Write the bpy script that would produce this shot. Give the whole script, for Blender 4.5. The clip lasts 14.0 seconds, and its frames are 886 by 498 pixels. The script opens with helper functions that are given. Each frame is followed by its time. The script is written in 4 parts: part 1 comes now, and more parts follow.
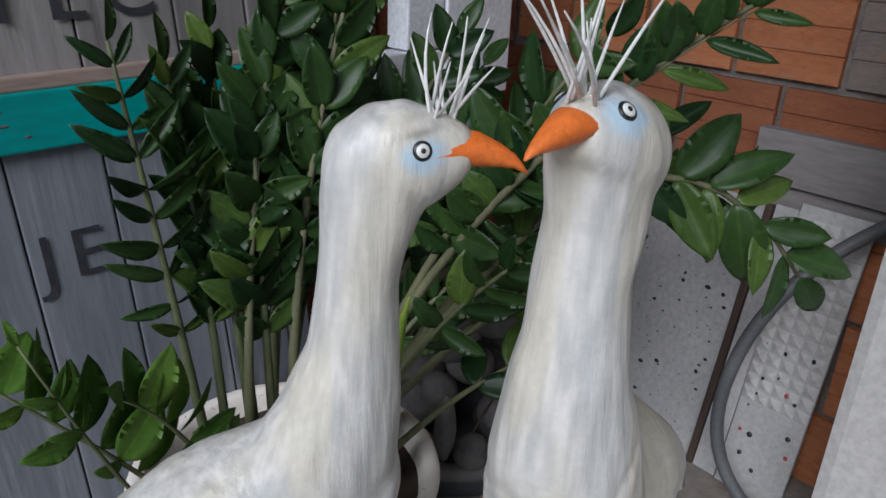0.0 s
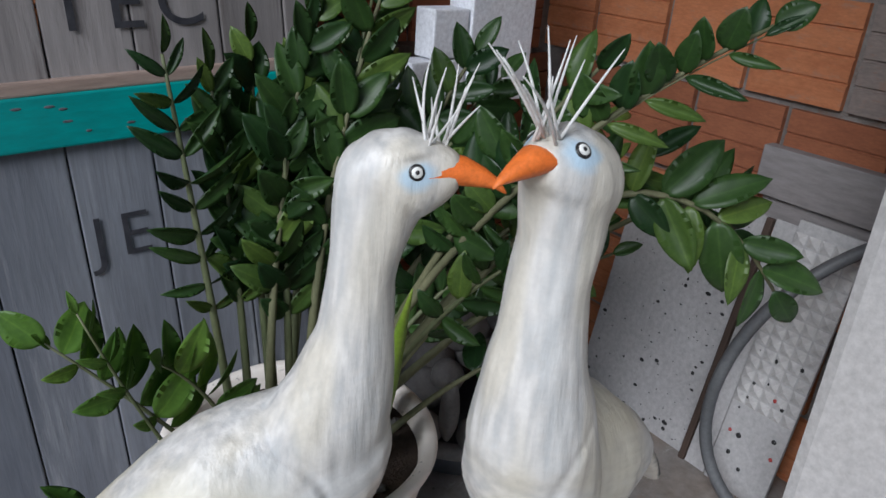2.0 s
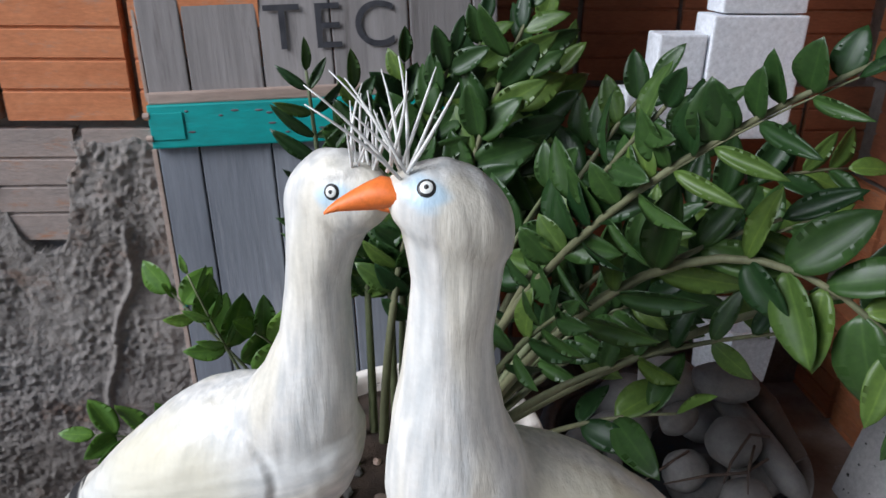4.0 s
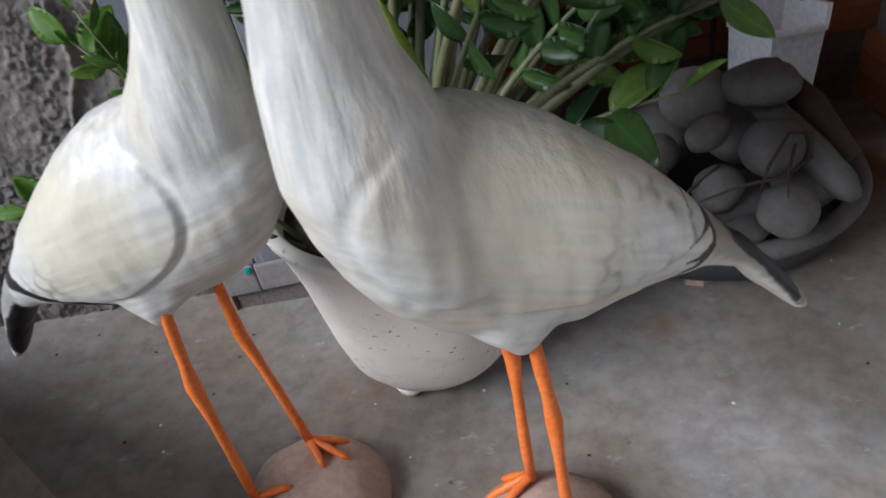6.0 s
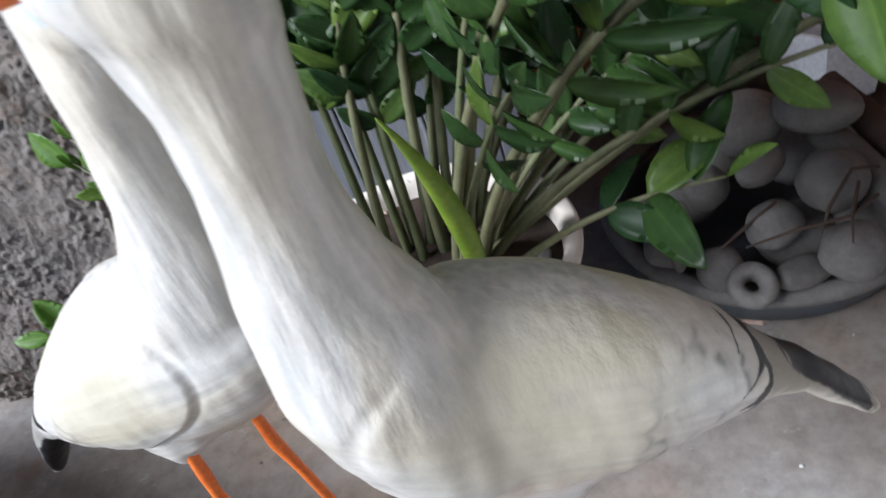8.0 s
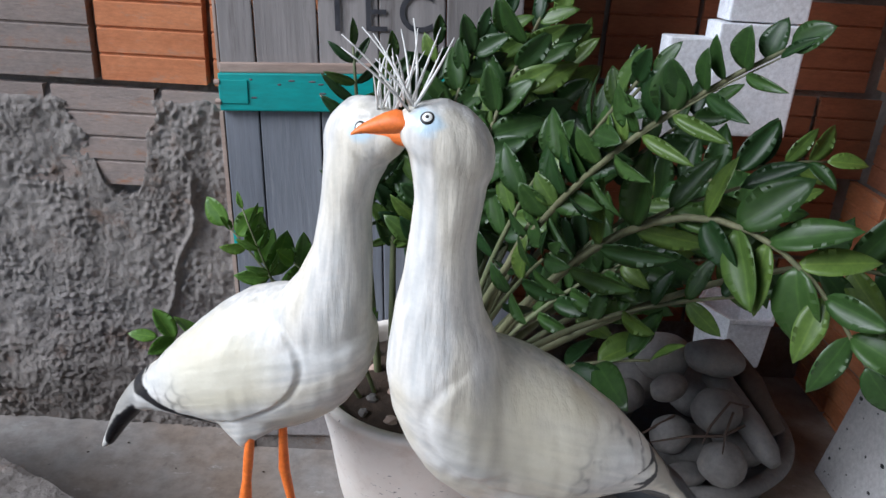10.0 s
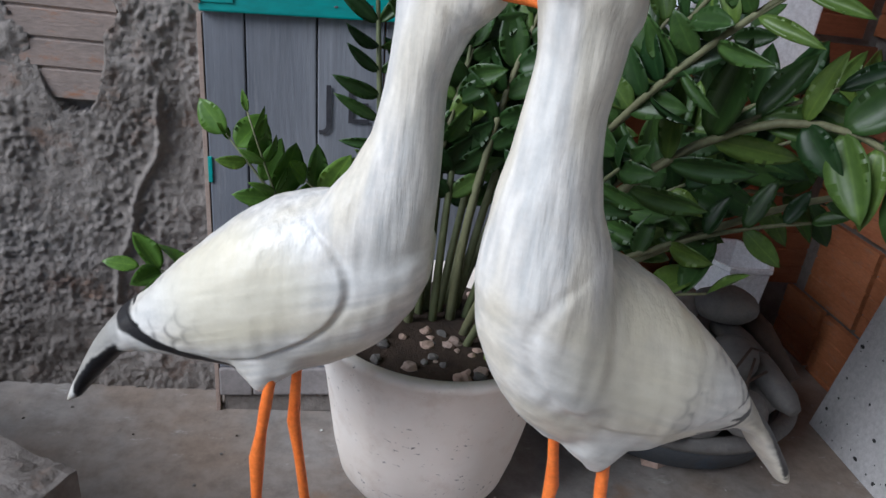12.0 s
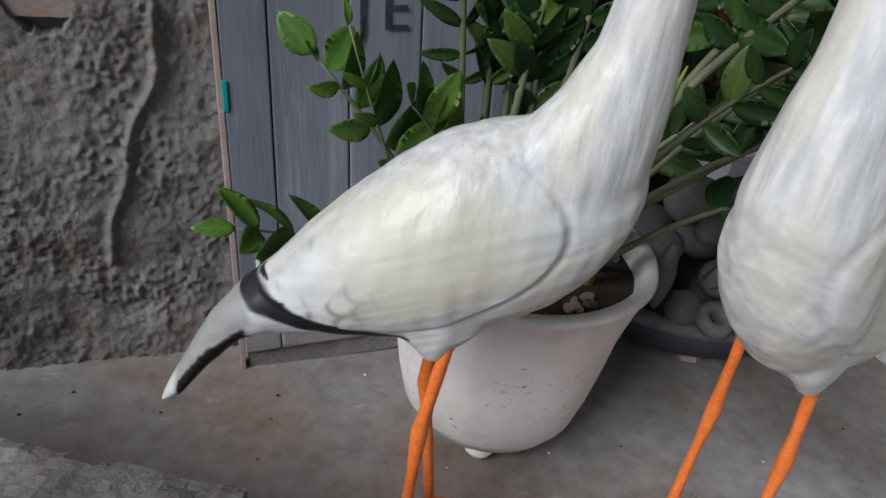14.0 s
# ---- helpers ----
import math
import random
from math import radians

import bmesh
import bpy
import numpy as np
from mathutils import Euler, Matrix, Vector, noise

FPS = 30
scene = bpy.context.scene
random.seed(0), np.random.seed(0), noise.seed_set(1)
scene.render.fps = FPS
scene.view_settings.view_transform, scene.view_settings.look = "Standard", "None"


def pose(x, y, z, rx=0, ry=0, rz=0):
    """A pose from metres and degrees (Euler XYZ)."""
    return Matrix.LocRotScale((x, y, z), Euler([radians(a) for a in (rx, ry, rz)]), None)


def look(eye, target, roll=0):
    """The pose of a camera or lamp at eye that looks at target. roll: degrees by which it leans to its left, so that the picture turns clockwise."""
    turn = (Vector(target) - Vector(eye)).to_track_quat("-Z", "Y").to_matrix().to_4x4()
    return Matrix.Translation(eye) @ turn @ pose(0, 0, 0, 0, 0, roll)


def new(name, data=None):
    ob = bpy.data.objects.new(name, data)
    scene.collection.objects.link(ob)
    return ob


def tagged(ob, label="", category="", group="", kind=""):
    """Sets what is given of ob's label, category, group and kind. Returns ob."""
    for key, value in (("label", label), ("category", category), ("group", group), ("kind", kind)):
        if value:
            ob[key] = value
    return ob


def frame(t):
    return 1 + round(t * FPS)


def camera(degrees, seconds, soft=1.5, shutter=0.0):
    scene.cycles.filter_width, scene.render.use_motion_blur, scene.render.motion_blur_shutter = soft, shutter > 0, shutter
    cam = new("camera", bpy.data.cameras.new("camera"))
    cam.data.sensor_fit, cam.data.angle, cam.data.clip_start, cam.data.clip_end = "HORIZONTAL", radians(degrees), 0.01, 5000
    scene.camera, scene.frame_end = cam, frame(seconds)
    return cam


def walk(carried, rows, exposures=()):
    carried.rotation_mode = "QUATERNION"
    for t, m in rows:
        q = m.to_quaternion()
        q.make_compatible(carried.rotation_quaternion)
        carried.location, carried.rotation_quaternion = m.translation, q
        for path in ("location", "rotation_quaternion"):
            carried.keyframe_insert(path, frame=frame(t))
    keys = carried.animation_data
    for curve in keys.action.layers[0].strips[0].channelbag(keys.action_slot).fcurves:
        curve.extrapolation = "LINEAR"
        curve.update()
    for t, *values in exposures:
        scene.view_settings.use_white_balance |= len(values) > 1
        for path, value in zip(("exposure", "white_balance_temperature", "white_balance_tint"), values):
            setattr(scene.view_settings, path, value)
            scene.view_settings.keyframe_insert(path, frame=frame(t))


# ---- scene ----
cam = camera(62.5, 14.0, shutter=0.3)
PATH = [
    (0, (0.098, 0.071, 0.982), (1.314, 1.457, 0.207), 2.5),
    (0.5, (0.07, 0.029, 1.016), (1.252, 1.452, 0.256), 2.4),
    (1, (0.057, 0.013, 1.025), (1.224, 1.448, 0.263), 2.7),
    (1.5, (0.05, 0.01, 1.026), (1.209, 1.446, 0.255), 2.8),
    (2, (0.068, -0.014, 1.034), (1.211, 1.415, 0.226), 4.5),
    (2.2, (0.092, -0.023, 1.046), (1.19, 1.437, 0.233), 4.6),
    (4.3, (0.456, -0.162, 1.055), (0.495, 1.666, 0.245), 0.5),
    (4.5, (0.458, -0.173, 1.043), (0.465, 1.649, 0.218), 0.2),
    (5, (0.461, -0.136, 0.941), (0.452, 1.639, 0.019), -1.0),
    (5.5, (0.481, -0.153, 0.877), (0.463, 1.57, -0.139), -3.3),
    (6, (0.551, -0.087, 0.863), (0.473, 1.504, -0.346), -11.1),
    (6.5, (0.608, 0.023, 0.845), (0.481, 1.462, -0.538), -15.9),
    (7, (0.64, 0.093, 0.854), (0.435, 1.468, -0.585), -22.3),
    (7.5, (0.654, 0.103, 0.895), (0.425, 1.527, -0.49), -23.4),
    (8, (0.603, 0.048, 0.945), (0.363, 1.578, -0.321), -18.8),
    (8.5, (0.552, -0.083, 1.02), (0.495, 1.651, 0.025), -6.6),
    (8.7, (0.53, -0.149, 1.044), (0.494, 1.635, 0.14), -2.0),
    (10.8, (0.44, -0.33, 1.045), (0.444, 1.511, 0.264), 4.2),
    (11, (0.423, -0.33, 1.03), (0.414, 1.501, 0.226), 4.2),
    (11.5, (0.375, -0.281, 0.961), (0.452, 1.537, 0.129), 4.7),
    (12, (0.307, -0.215, 0.895), (0.581, 1.593, 0.086), 7.2),
    (12.5, (0.222, -0.138, 0.899), (0.618, 1.617, 0.025), 4.4),
    (13, (0.113, -0.048, 0.828), (0.576, 1.607, -0.195), 7.2),
    (13.5, (0.057, -0.014, 0.825), (0.646, 1.593, -0.21), 9.1),
    (14, (0.008, -0.027, 0.844), (0.679, 1.563, -0.167), 8.0),
]
EXPOSURES = [(t, stops, 5650 if 8.5 < t < 12.5 else 5750, 11) for t, stops in ((0.0, -0.78), (0.8, -0.62), (2.2, -0.56), (4.3, -0.02), (5.0, -0.18), (6.0, -0.2), (6.5, -0.2), (7.0, 0.0), (7.5, 0.42), (8.0, 0.4), (8.5, 0.08), (8.7, 0.06), (11.0, 0.04), (12.0, -0.24), (13.0, -0.48), (14.0, -0.58))]
walk(cam, [(t, look(eye, target, roll)) for t, eye, target, roll in PATH], EXPOSURES)

# ---- world, sun and exposure ----
world = bpy.data.worlds.new("sky")
scene.world = world
world.use_nodes = True
wn = world.node_tree.nodes
sky = wn.new("ShaderNodeTexSky")
sky.sky_type, sky.sun_disc = "NISHITA", False
sky.sun_elevation, sky.sun_rotation = radians(36), radians(246)
world.node_tree.links.new(sky.outputs["Color"], wn["Background"].inputs["Color"])
wn["Background"].inputs["Strength"].default_value = 0.105

sun_data = bpy.data.lights.new("sun", "SUN")
sun_data.energy, sun_data.angle, sun_data.color = 4.8, radians(32), (1.0, 0.97, 0.925)
sun = new("sun", sun_data)
sun.matrix_world = look((-4.8, -1.8, 4.3), (0.4, 0.5, 0.3))


# ---- materials ----
def nodes_of(name):
    m = bpy.data.materials.new(name)
    m.use_nodes = True
    nt = m.node_tree
    return m, nt, nt.nodes["Principled BSDF"]


def add(nt, kind, **values):
    n = nt.nodes.new(kind)
    for k, v in values.items():
        n.inputs[k].default_value = v
    return n


def coords(nt, scale=(1, 1, 1)):
    tc = nt.nodes.new("ShaderNodeTexCoord")
    mp = nt.nodes.new("ShaderNodeMapping")
    mp.inputs["Scale"].default_value = scale
    nt.links.new(tc.outputs["Object"], mp.inputs["Vector"])
    return mp.outputs["Vector"]


def ramp(nt, fac, stops):
    r = nt.nodes.new("ShaderNodeValToRGB")
    while len(r.color_ramp.elements) < len(stops):
        r.color_ramp.elements.new(0.5)
    for e, (p, c) in zip(r.color_ramp.elements, stops):
        e.position, e.color = p, (*c, 1)
    nt.links.new(fac, r.inputs["Fac"])
    return r.outputs["Color"]


def mix(nt, a, b, fac, blend="MIX"):
    n = nt.nodes.new("ShaderNodeMix")
    n.data_type, n.blend_type = "RGBA", blend
    for sock, v in (("A", a), ("B", b)):
        target = [x for x in n.inputs if x.name == sock and x.type == "RGBA"][0]
        if isinstance(v, tuple):
            target.default_value = (*v, 1)
        else:
            nt.links.new(v, target)
    f = [x for x in n.inputs if x.name == "Factor" and x.type == "VALUE"][0]
    if isinstance(fac, (int, float)):
        f.default_value = fac
    else:
        nt.links.new(fac, f)
    return [x for x in n.outputs if x.type == "RGBA"][0]


def noisy(nt, vec, scale, detail=4, rough=0.6):
    n = add(nt, "ShaderNodeTexNoise", Scale=scale, Detail=detail, Roughness=rough)
    nt.links.new(vec, n.inputs["Vector"])
    return n.outputs["Fac"]


def bump(nt, bsdf, height, strength, distance):
    b = add(nt, "ShaderNodeBump", Strength=strength, Distance=distance)
    nt.links.new(height, b.inputs["Height"])
    nt.links.new(b.outputs["Normal"], bsdf.inputs["Normal"])
    return b


def surface(name, lo, hi, scale=8, fine=90, stretch=(1, 1, 1), rough=0.8, relief=0.4, depth=0.002, stain=None, per_piece=0.0, metal=0.0):
    """Two scales of variation between two colours, an optional stain colour, relief, and a difference from piece to piece."""
    m, nt, b = nodes_of(name)
    v = coords(nt, stretch)
    big, small = noisy(nt, v, scale, 5), noisy(nt, v, fine, 6, 0.7)
    col = ramp(nt, big, [(0.3, lo), (0.7, hi)])
    col = mix(nt, col, ramp(nt, small, [(0.3, (0.55, 0.55, 0.55)), (0.65, (1.1, 1.1, 1.1))]), 0.55, "MULTIPLY")
    if stain:
        spots = noisy(nt, v, scale * 2.3, 7, 0.75)
        mask = ramp(nt, spots, [(0.55, (0, 0, 0)), (0.68, (1, 1, 1))])
        col = mix(nt, col, stain, mask)
    if per_piece:
        info = nt.nodes.new("ShaderNodeObjectInfo")
        col = mix(nt, col, ramp(nt, info.outputs["Random"], [(0, (1 - per_piece,) * 3), (1, (1 + per_piece,) * 3)]), 1.0, "MULTIPLY")
    nt.links.new(col, b.inputs["Base Color"])
    b.inputs["Roughness"].default_value, b.inputs["Metallic"].default_value = rough, metal
    if relief:
        bump(nt, b, small, relief, depth)
    return m


def statue_paint(name):
    """Brushed white paint. The mesh's paint layer marks cream (red), black (green), blue-grey (blue); its strokes layer holds brush marks and broad tints."""
    m, nt, b = nodes_of(name)
    w = coords(nt)
    marks = nt.nodes.new("ShaderNodeVertexColor")
    marks.layer_name = "strokes"
    st = nt.nodes.new("ShaderNodeSeparateColor")
    nt.links.new(marks.outputs["Color"], st.inputs["Color"])
    col = ramp(nt, st.outputs["Red"], [(0.22, (0.52, 0.52, 0.50)), (0.5, (0.62, 0.605, 0.57)), (0.78, (0.71, 0.695, 0.655))])
    col = mix(nt, col, (0.64, 0.585, 0.45), st.outputs["Green"])
    col = mix(nt, col, (0.54, 0.57, 0.575), st.outputs["Blue"])
    col = mix(nt, col, ramp(nt, noisy(nt, w, 160, 4, 0.65), [(0.3, (0.9, 0.9, 0.9)), (0.65, (1.03, 1.03, 1.03))]), 0.7, "MULTIPLY")
    at = nt.nodes.new("ShaderNodeVertexColor")
    at.layer_name = "paint"
    sep = nt.nodes.new("ShaderNodeSeparateColor")
    nt.links.new(at.outputs["Color"], sep.inputs["Color"])
    col = mix(nt, col, mix(nt, (0.62, 0.575, 0.42), col, 0.25), sep.outputs["Red"])
    col = mix(nt, col, (0.40, 0.60, 0.76), sep.outputs["Blue"])
    col = mix(nt, col, (0.018, 0.018, 0.02), sep.outputs["Green"])
    nt.links.new(col, b.inputs["Base Color"])
    b.inputs["Roughness"].default_value = 0.40
    b1 = add(nt, "ShaderNodeBump", Strength=0.35, Distance=0.0013)
    nt.links.new(st.outputs["Red"], b1.inputs["Height"])
    b2 = add(nt, "ShaderNodeBump", Strength=0.16, Distance=0.005)
    nt.links.new(noisy(nt, w, 45, 3), b2.inputs["Height"])
    nt.links.new(b1.outputs["Normal"], b2.inputs["Normal"])
    b3 = add(nt, "ShaderNodeBump", Strength=0.5, Distance=0.0022)
    ridges = nt.nodes.new("ShaderNodeMath")
    ridges.operation = "MULTIPLY"
    nt.links.new(noisy(nt, coords(nt, (1, 1, 0.12)), 120, 3, 0.6), ridges.inputs[0])
    nt.links.new(marks.outputs["Alpha"], ridges.inputs[1])
    nt.links.new(ridges.outputs["Value"], b3.inputs["Height"])
    nt.links.new(b2.outputs["Normal"], b3.inputs["Normal"])
    nt.links.new(b3.outputs["Normal"], b.inputs["Normal"])
    return m


def leaf_green(name, dark, light, tip):
    m, nt, b = nodes_of(name)
    v = coords(nt)
    info = nt.nodes.new("ShaderNodeObjectInfo")
    col = ramp(nt, info.outputs["Random"], [(0.0, dark), (0.75, light), (1.0, tip)])
    # pale midrib along the leaf's length, and a mottled blade
    tc = nt.nodes.new("ShaderNodeTexCoord")
    sx = nt.nodes.new("ShaderNodeSeparateXYZ")
    nt.links.new(tc.outputs["Object"], sx.inputs["Vector"])
    rib = nt.nodes.new("ShaderNodeMath")
    rib.operation = "ABSOLUTE"
    nt.links.new(sx.outputs["X"], rib.inputs[0])
    col = mix(nt, col, ramp(nt, rib.outputs["Value"], [(0.0, (1.4, 1.32, 1.3)), (0.022, (1, 1, 1))]), 1.0, "MULTIPLY")
    col = mix(nt, col, ramp(nt, noisy(nt, v, 6, 5), [(0.3, (0.65, 0.68, 0.7)), (0.7, (1.25, 1.2, 1.1))]), 0.8, "MULTIPLY")
    nt.links.new(col, b.inputs["Base Color"])
    nt.links.new(ramp(nt, noisy(nt, v, 3, 3), [(0.3, (0.33, 0.33, 0.33)), (0.7, (0.46, 0.46, 0.46))]), b.inputs["Roughness"])
    through_leaf = add(nt, "ShaderNodeBsdfTranslucent")
    nt.links.new(mix(nt, col, (1.6, 1.9, 0.7), 1.0, "MULTIPLY"), through_leaf.inputs["Color"])
    both = add(nt, "ShaderNodeMixShader", Fac=0.22)
    nt.links.new(b.outputs["BSDF"], both.inputs[1])
    nt.links.new(through_leaf.outputs["BSDF"], both.inputs[2])
    nt.links.new(both.outputs["Shader"], nt.nodes["Material Output"].inputs["Surface"])
    b.inputs["Specular IOR Level"].default_value = 0.36
    return m


WHITE = statue_paint("brushed_white_paint")
ORANGE = surface("orange_paint", (0.78, 0.16, 0.02), (0.85, 0.22, 0.04), 20, 160, rough=0.5, relief=0.25)
BLACK = surface("black_paint", (0.012, 0.012, 0.012), (0.025, 0.025, 0.025), 30, 200, rough=0.4, relief=0.1)
EYEWHITE = surface("eye_white", (0.75, 0.78, 0.75), (0.85, 0.85, 0.8), 30, 200, rough=0.35, relief=0.0)
CREST = surface("white_bristle", (0.7, 0.7, 0.68), (0.85, 0.85, 0.82), 30, 200, rough=0.6, relief=0.0)
CLAY = surface("pinkish_clay", (0.40, 0.28, 0.22), (0.52, 0.38, 0.31), 12, 90, rough=0.9, relief=0.5, stain=(0.42, 0.36, 0.32))
MORTAR = surface("rough_grey_mortar", (0.14, 0.122, 0.108), (0.315, 0.288, 0.265), 5, 110, rough=0.95, relief=0.8, depth=0.007, stain=(0.17, 0.115, 0.085))
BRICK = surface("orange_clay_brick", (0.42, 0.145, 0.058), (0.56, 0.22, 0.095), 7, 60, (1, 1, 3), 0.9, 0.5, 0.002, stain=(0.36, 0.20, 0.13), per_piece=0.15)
# darker copy of BRICK, with the recess's shade put into its colour
BRICK_SHADED = surface("shaded_brick", (0.22, 0.075, 0.035), (0.33, 0.12, 0.055), 7, 60, (1, 1, 3), 0.9, 0.5, 0.002, per_piece=0.15)
BRICK_GREY = surface("smeared_brick", (0.24, 0.205, 0.185), (0.34, 0.27, 0.235), 6, 60, (1, 1, 3), 0.95, 0.6, 0.003, stain=(0.33, 0.17, 0.10), per_piece=0.1)
PLANK = surface("weathered_plank", (0.108, 0.118, 0.142), (0.20, 0.212, 0.238), 9, 110, (1.0, 1.0, 0.07), 0.85, 0.5, 0.0015, stain=(0.25, 0.26, 0.28), per_piece=0.12)
PLANK_TOP = surface("weathered_upper_plank", (0.18, 0.165, 0.16), (0.30, 0.278, 0.272), 9, 110, (1.0, 1.0, 0.07), 0.85, 0.5, 0.0015, stain=(0.10, 0.085, 0.08), per_piece=0.12)
TEAL = surface("teal_paint", (0.0, 0.25, 0.24), (0.006, 0.35, 0.325), 9, 80, (0.25, 1, 1), 0.55, 0.4, 0.0015)
RAW = surface("raw_wood_edge", (0.30, 0.22, 0.18), (0.42, 0.33, 0.28), 9, 110, (0.2, 1, 1), 0.9, 0.5)
SMEAR = surface("charcoal_smear", (0.05, 0.05, 0.06), (0.11, 0.11, 0.125), 30, 60, rough=0.9, relief=0.0)
INK = surface("dark_letter_paint", (0.014, 0.015, 0.022), (0.05, 0.05, 0.058), 40, 90, rough=0.8, relief=0.0)


def concrete(name):
    """Trowelled grey concrete with brown soaked patches, pale scuffs and dark spots."""
    m, nt, p = nodes_of(name)
    v = coords(nt)
    col = ramp(nt, noisy(nt, v, 2.6, 5), [(0.35, (0.215, 0.205, 0.195)), (0.65, (0.37, 0.355, 0.34))])
    col = mix(nt, col, (0.27, 0.205, 0.155), ramp(nt, noisy(nt, v, 1.7, 6, 0.62), [(0.41, (0, 0, 0)), (0.60, (0.8, 0.8, 0.8))]))
    col = mix(nt, col, ramp(nt, noisy(nt, v, 26, 7, 0.7), [(0.32, (0.62, 0.61, 0.60)), (0.6, (1.08, 1.08, 1.08))]), 0.8, "MULTIPLY")
    col = mix(nt, col, (0.60, 0.59, 0.57), ramp(nt, noisy(nt, coords(nt, (1, 2.2, 1)), 11, 8, 0.75), [(0.60, (0, 0, 0)), (0.72, (0.65, 0.65, 0.65))]))
    col = mix(nt, col, (0.10, 0.09, 0.08), ramp(nt, noisy(nt, v, 34, 3, 0.5), [(0.71, (0, 0, 0)), (0.77, (0.6, 0.6, 0.6))]))
    col = mix(nt, col, (0.30, 0.15, 0.06), ramp(nt, noisy(nt, v, 4.3, 6, 0.65), [(0.60, (0, 0, 0)), (0.72, (0.55, 0.55, 0.55))]))
    nt.links.new(col, p.inputs["Base Color"])
    nt.links.new(ramp(nt, noisy(nt, v, 6, 4), [(0.3, (0.36, 0.36, 0.36)), (0.7, (0.62, 0.62, 0.62))]), p.inputs["Roughness"])
    bump(nt, p, noisy(nt, v, 60, 6, 0.7), 0.25, 0.0015)
    return m


FLOOR = concrete("trowelled_concrete")
def chalk(name):
    """Chalky white paint over clay, with drifting stains and small dark scuffs."""
    m, nt, p = nodes_of(name)
    v = coords(nt)
    col = ramp(nt, noisy(nt, v, 5, 5), [(0.3, (0.76, 0.69, 0.61)), (0.65, (0.88, 0.83, 0.77))])
    col = mix(nt, col, (0.60, 0.50, 0.41), ramp(nt, noisy(nt, v, 13, 7, 0.7), [(0.55, (0, 0, 0)), (0.75, (0.6, 0.6, 0.6))]))
    where = ramp(nt, noisy(nt, v, 9, 2), [(0.42, (0, 0, 0)), (0.56, (1, 1, 1))])
    scuff = ramp(nt, noisy(nt, coords(nt, (1, 1, 2.2)), 70, 3, 0.6), [(0.65, (0, 0, 0)), (0.685, (0.85, 0.85, 0.85))])
    col = mix(nt, col, (0.13, 0.11, 0.10), mix(nt, where, scuff, 1.0, "MULTIPLY"))
    nt.links.new(col, p.inputs["Base Color"])
    p.inputs["Roughness"].default_value = 0.75
    bump(nt, p, noisy(nt, v, 80, 6, 0.7), 0.3, 0.0015)
    return m


POT = chalk("chalky_white_pot")
SOIL = surface("dark_soil", (0.025, 0.016, 0.011), (0.07, 0.045, 0.03), 20, 120, rough=1.0, relief=1.0, depth=0.006)
STEM = surface("green_brown_stem", (0.085, 0.11, 0.045), (0.16, 0.17, 0.09), 15, 120, (1, 1, 0.4), 0.6, 0.3, 0.001)
STEM_WOODY = surface("brown_stem", (0.095, 0.105, 0.05), (0.165, 0.165, 0.085), 15, 120, (1, 1, 0.4), 0.7, 0.3, 0.001)
LEAF = leaf_green("glossy_leaf", (0.014, 0.042, 0.013), (0.042, 0.092, 0.022), (0.11, 0.18, 0.035))
# the same leaf in a paler lime green, used on the low sprigs
LEAF_LIME = leaf_green("lime_leaf", (0.05, 0.12, 0.02), (0.11, 0.22, 0.035), (0.18, 0.30, 0.05))
SHOOT = surface("yellow_green_shoot", (0.16, 0.28, 0.02), (0.28, 0.40, 0.05), 20, 120, rough=0.45, relief=0.2)
PEBBLE = surface("grey_pebble", (0.105, 0.10, 0.095), (0.215, 0.205, 0.195), 9, 100, rough=0.7, relief=0.3, stain=(0.19, 0.17, 0.15), per_piece=0.25)
BASIN = surface("blue_grey_basin", (0.05, 0.058, 0.068), (0.10, 0.105, 0.11), 6, 80, rough=0.7, relief=0.4, stain=(0.06, 0.085, 0.12))
FOAM = surface("white_foam", (0.86, 0.88, 0.93), (0.91, 0.925, 0.95), 6, 120, rough=0.7, relief=0.2)
BOARD = surface("white_board", (0.44, 0.43, 0.425), (0.55, 0.54, 0.535), 6, 90, rough=0.5, relief=0.1)
APPLIANCE = surface("white_enamel", (0.52, 0.505, 0.49), (0.60, 0.585, 0.57), 3, 60, rough=0.4, relief=0.05)
HOSE = surface("grey_hose", (0.10, 0.105, 0.11), (0.16, 0.165, 0.17), 10, 120, rough=0.5, relief=0.3)
DARKWOOD = surface("dark_brown_wood", (0.045, 0.028, 0.02), (0.09, 0.06, 0.045), 10, 90, (1, 1, 0.2), 0.8, 0.4)
GREYWOOD = surface("grey_shelf_wood", (0.20, 0.18, 0.175), (0.30, 0.28, 0.275), 8, 90, (1, 0.2, 1), 0.85, 0.4)
RED = surface("red_drip", (0.35, 0.03, 0.03), (0.45, 0.06, 0.05), 20, 100, rough=0.5, relief=0.0)


# ---- shape helpers ----
def part(name, bm, material, parent=None, label="", smooth=False):
    """Links a bmesh as one mesh object, under a thing or a part if one is given."""
    me = bpy.data.meshes.new(name)
    bm.normal_update()
    bm.to_mesh(me)
    bm.free()
    for mat in material if isinstance(material, (list, tuple)) else [material]:
        me.materials.append(mat)
    if smooth:
        me.polygons.foreach_set("use_smooth", [True] * len(me.polygons))
    ob = new(name, me)
    if parent is not None:
        ob.parent = parent
    if label:
        ob["label"] = label
    return ob


def thing(name, at, label, category, group="", kind=""):
    ob = new(name)
    ob.location = at
    ob.empty_display_size = 0.05
    return tagged(ob, label, category, group, kind)


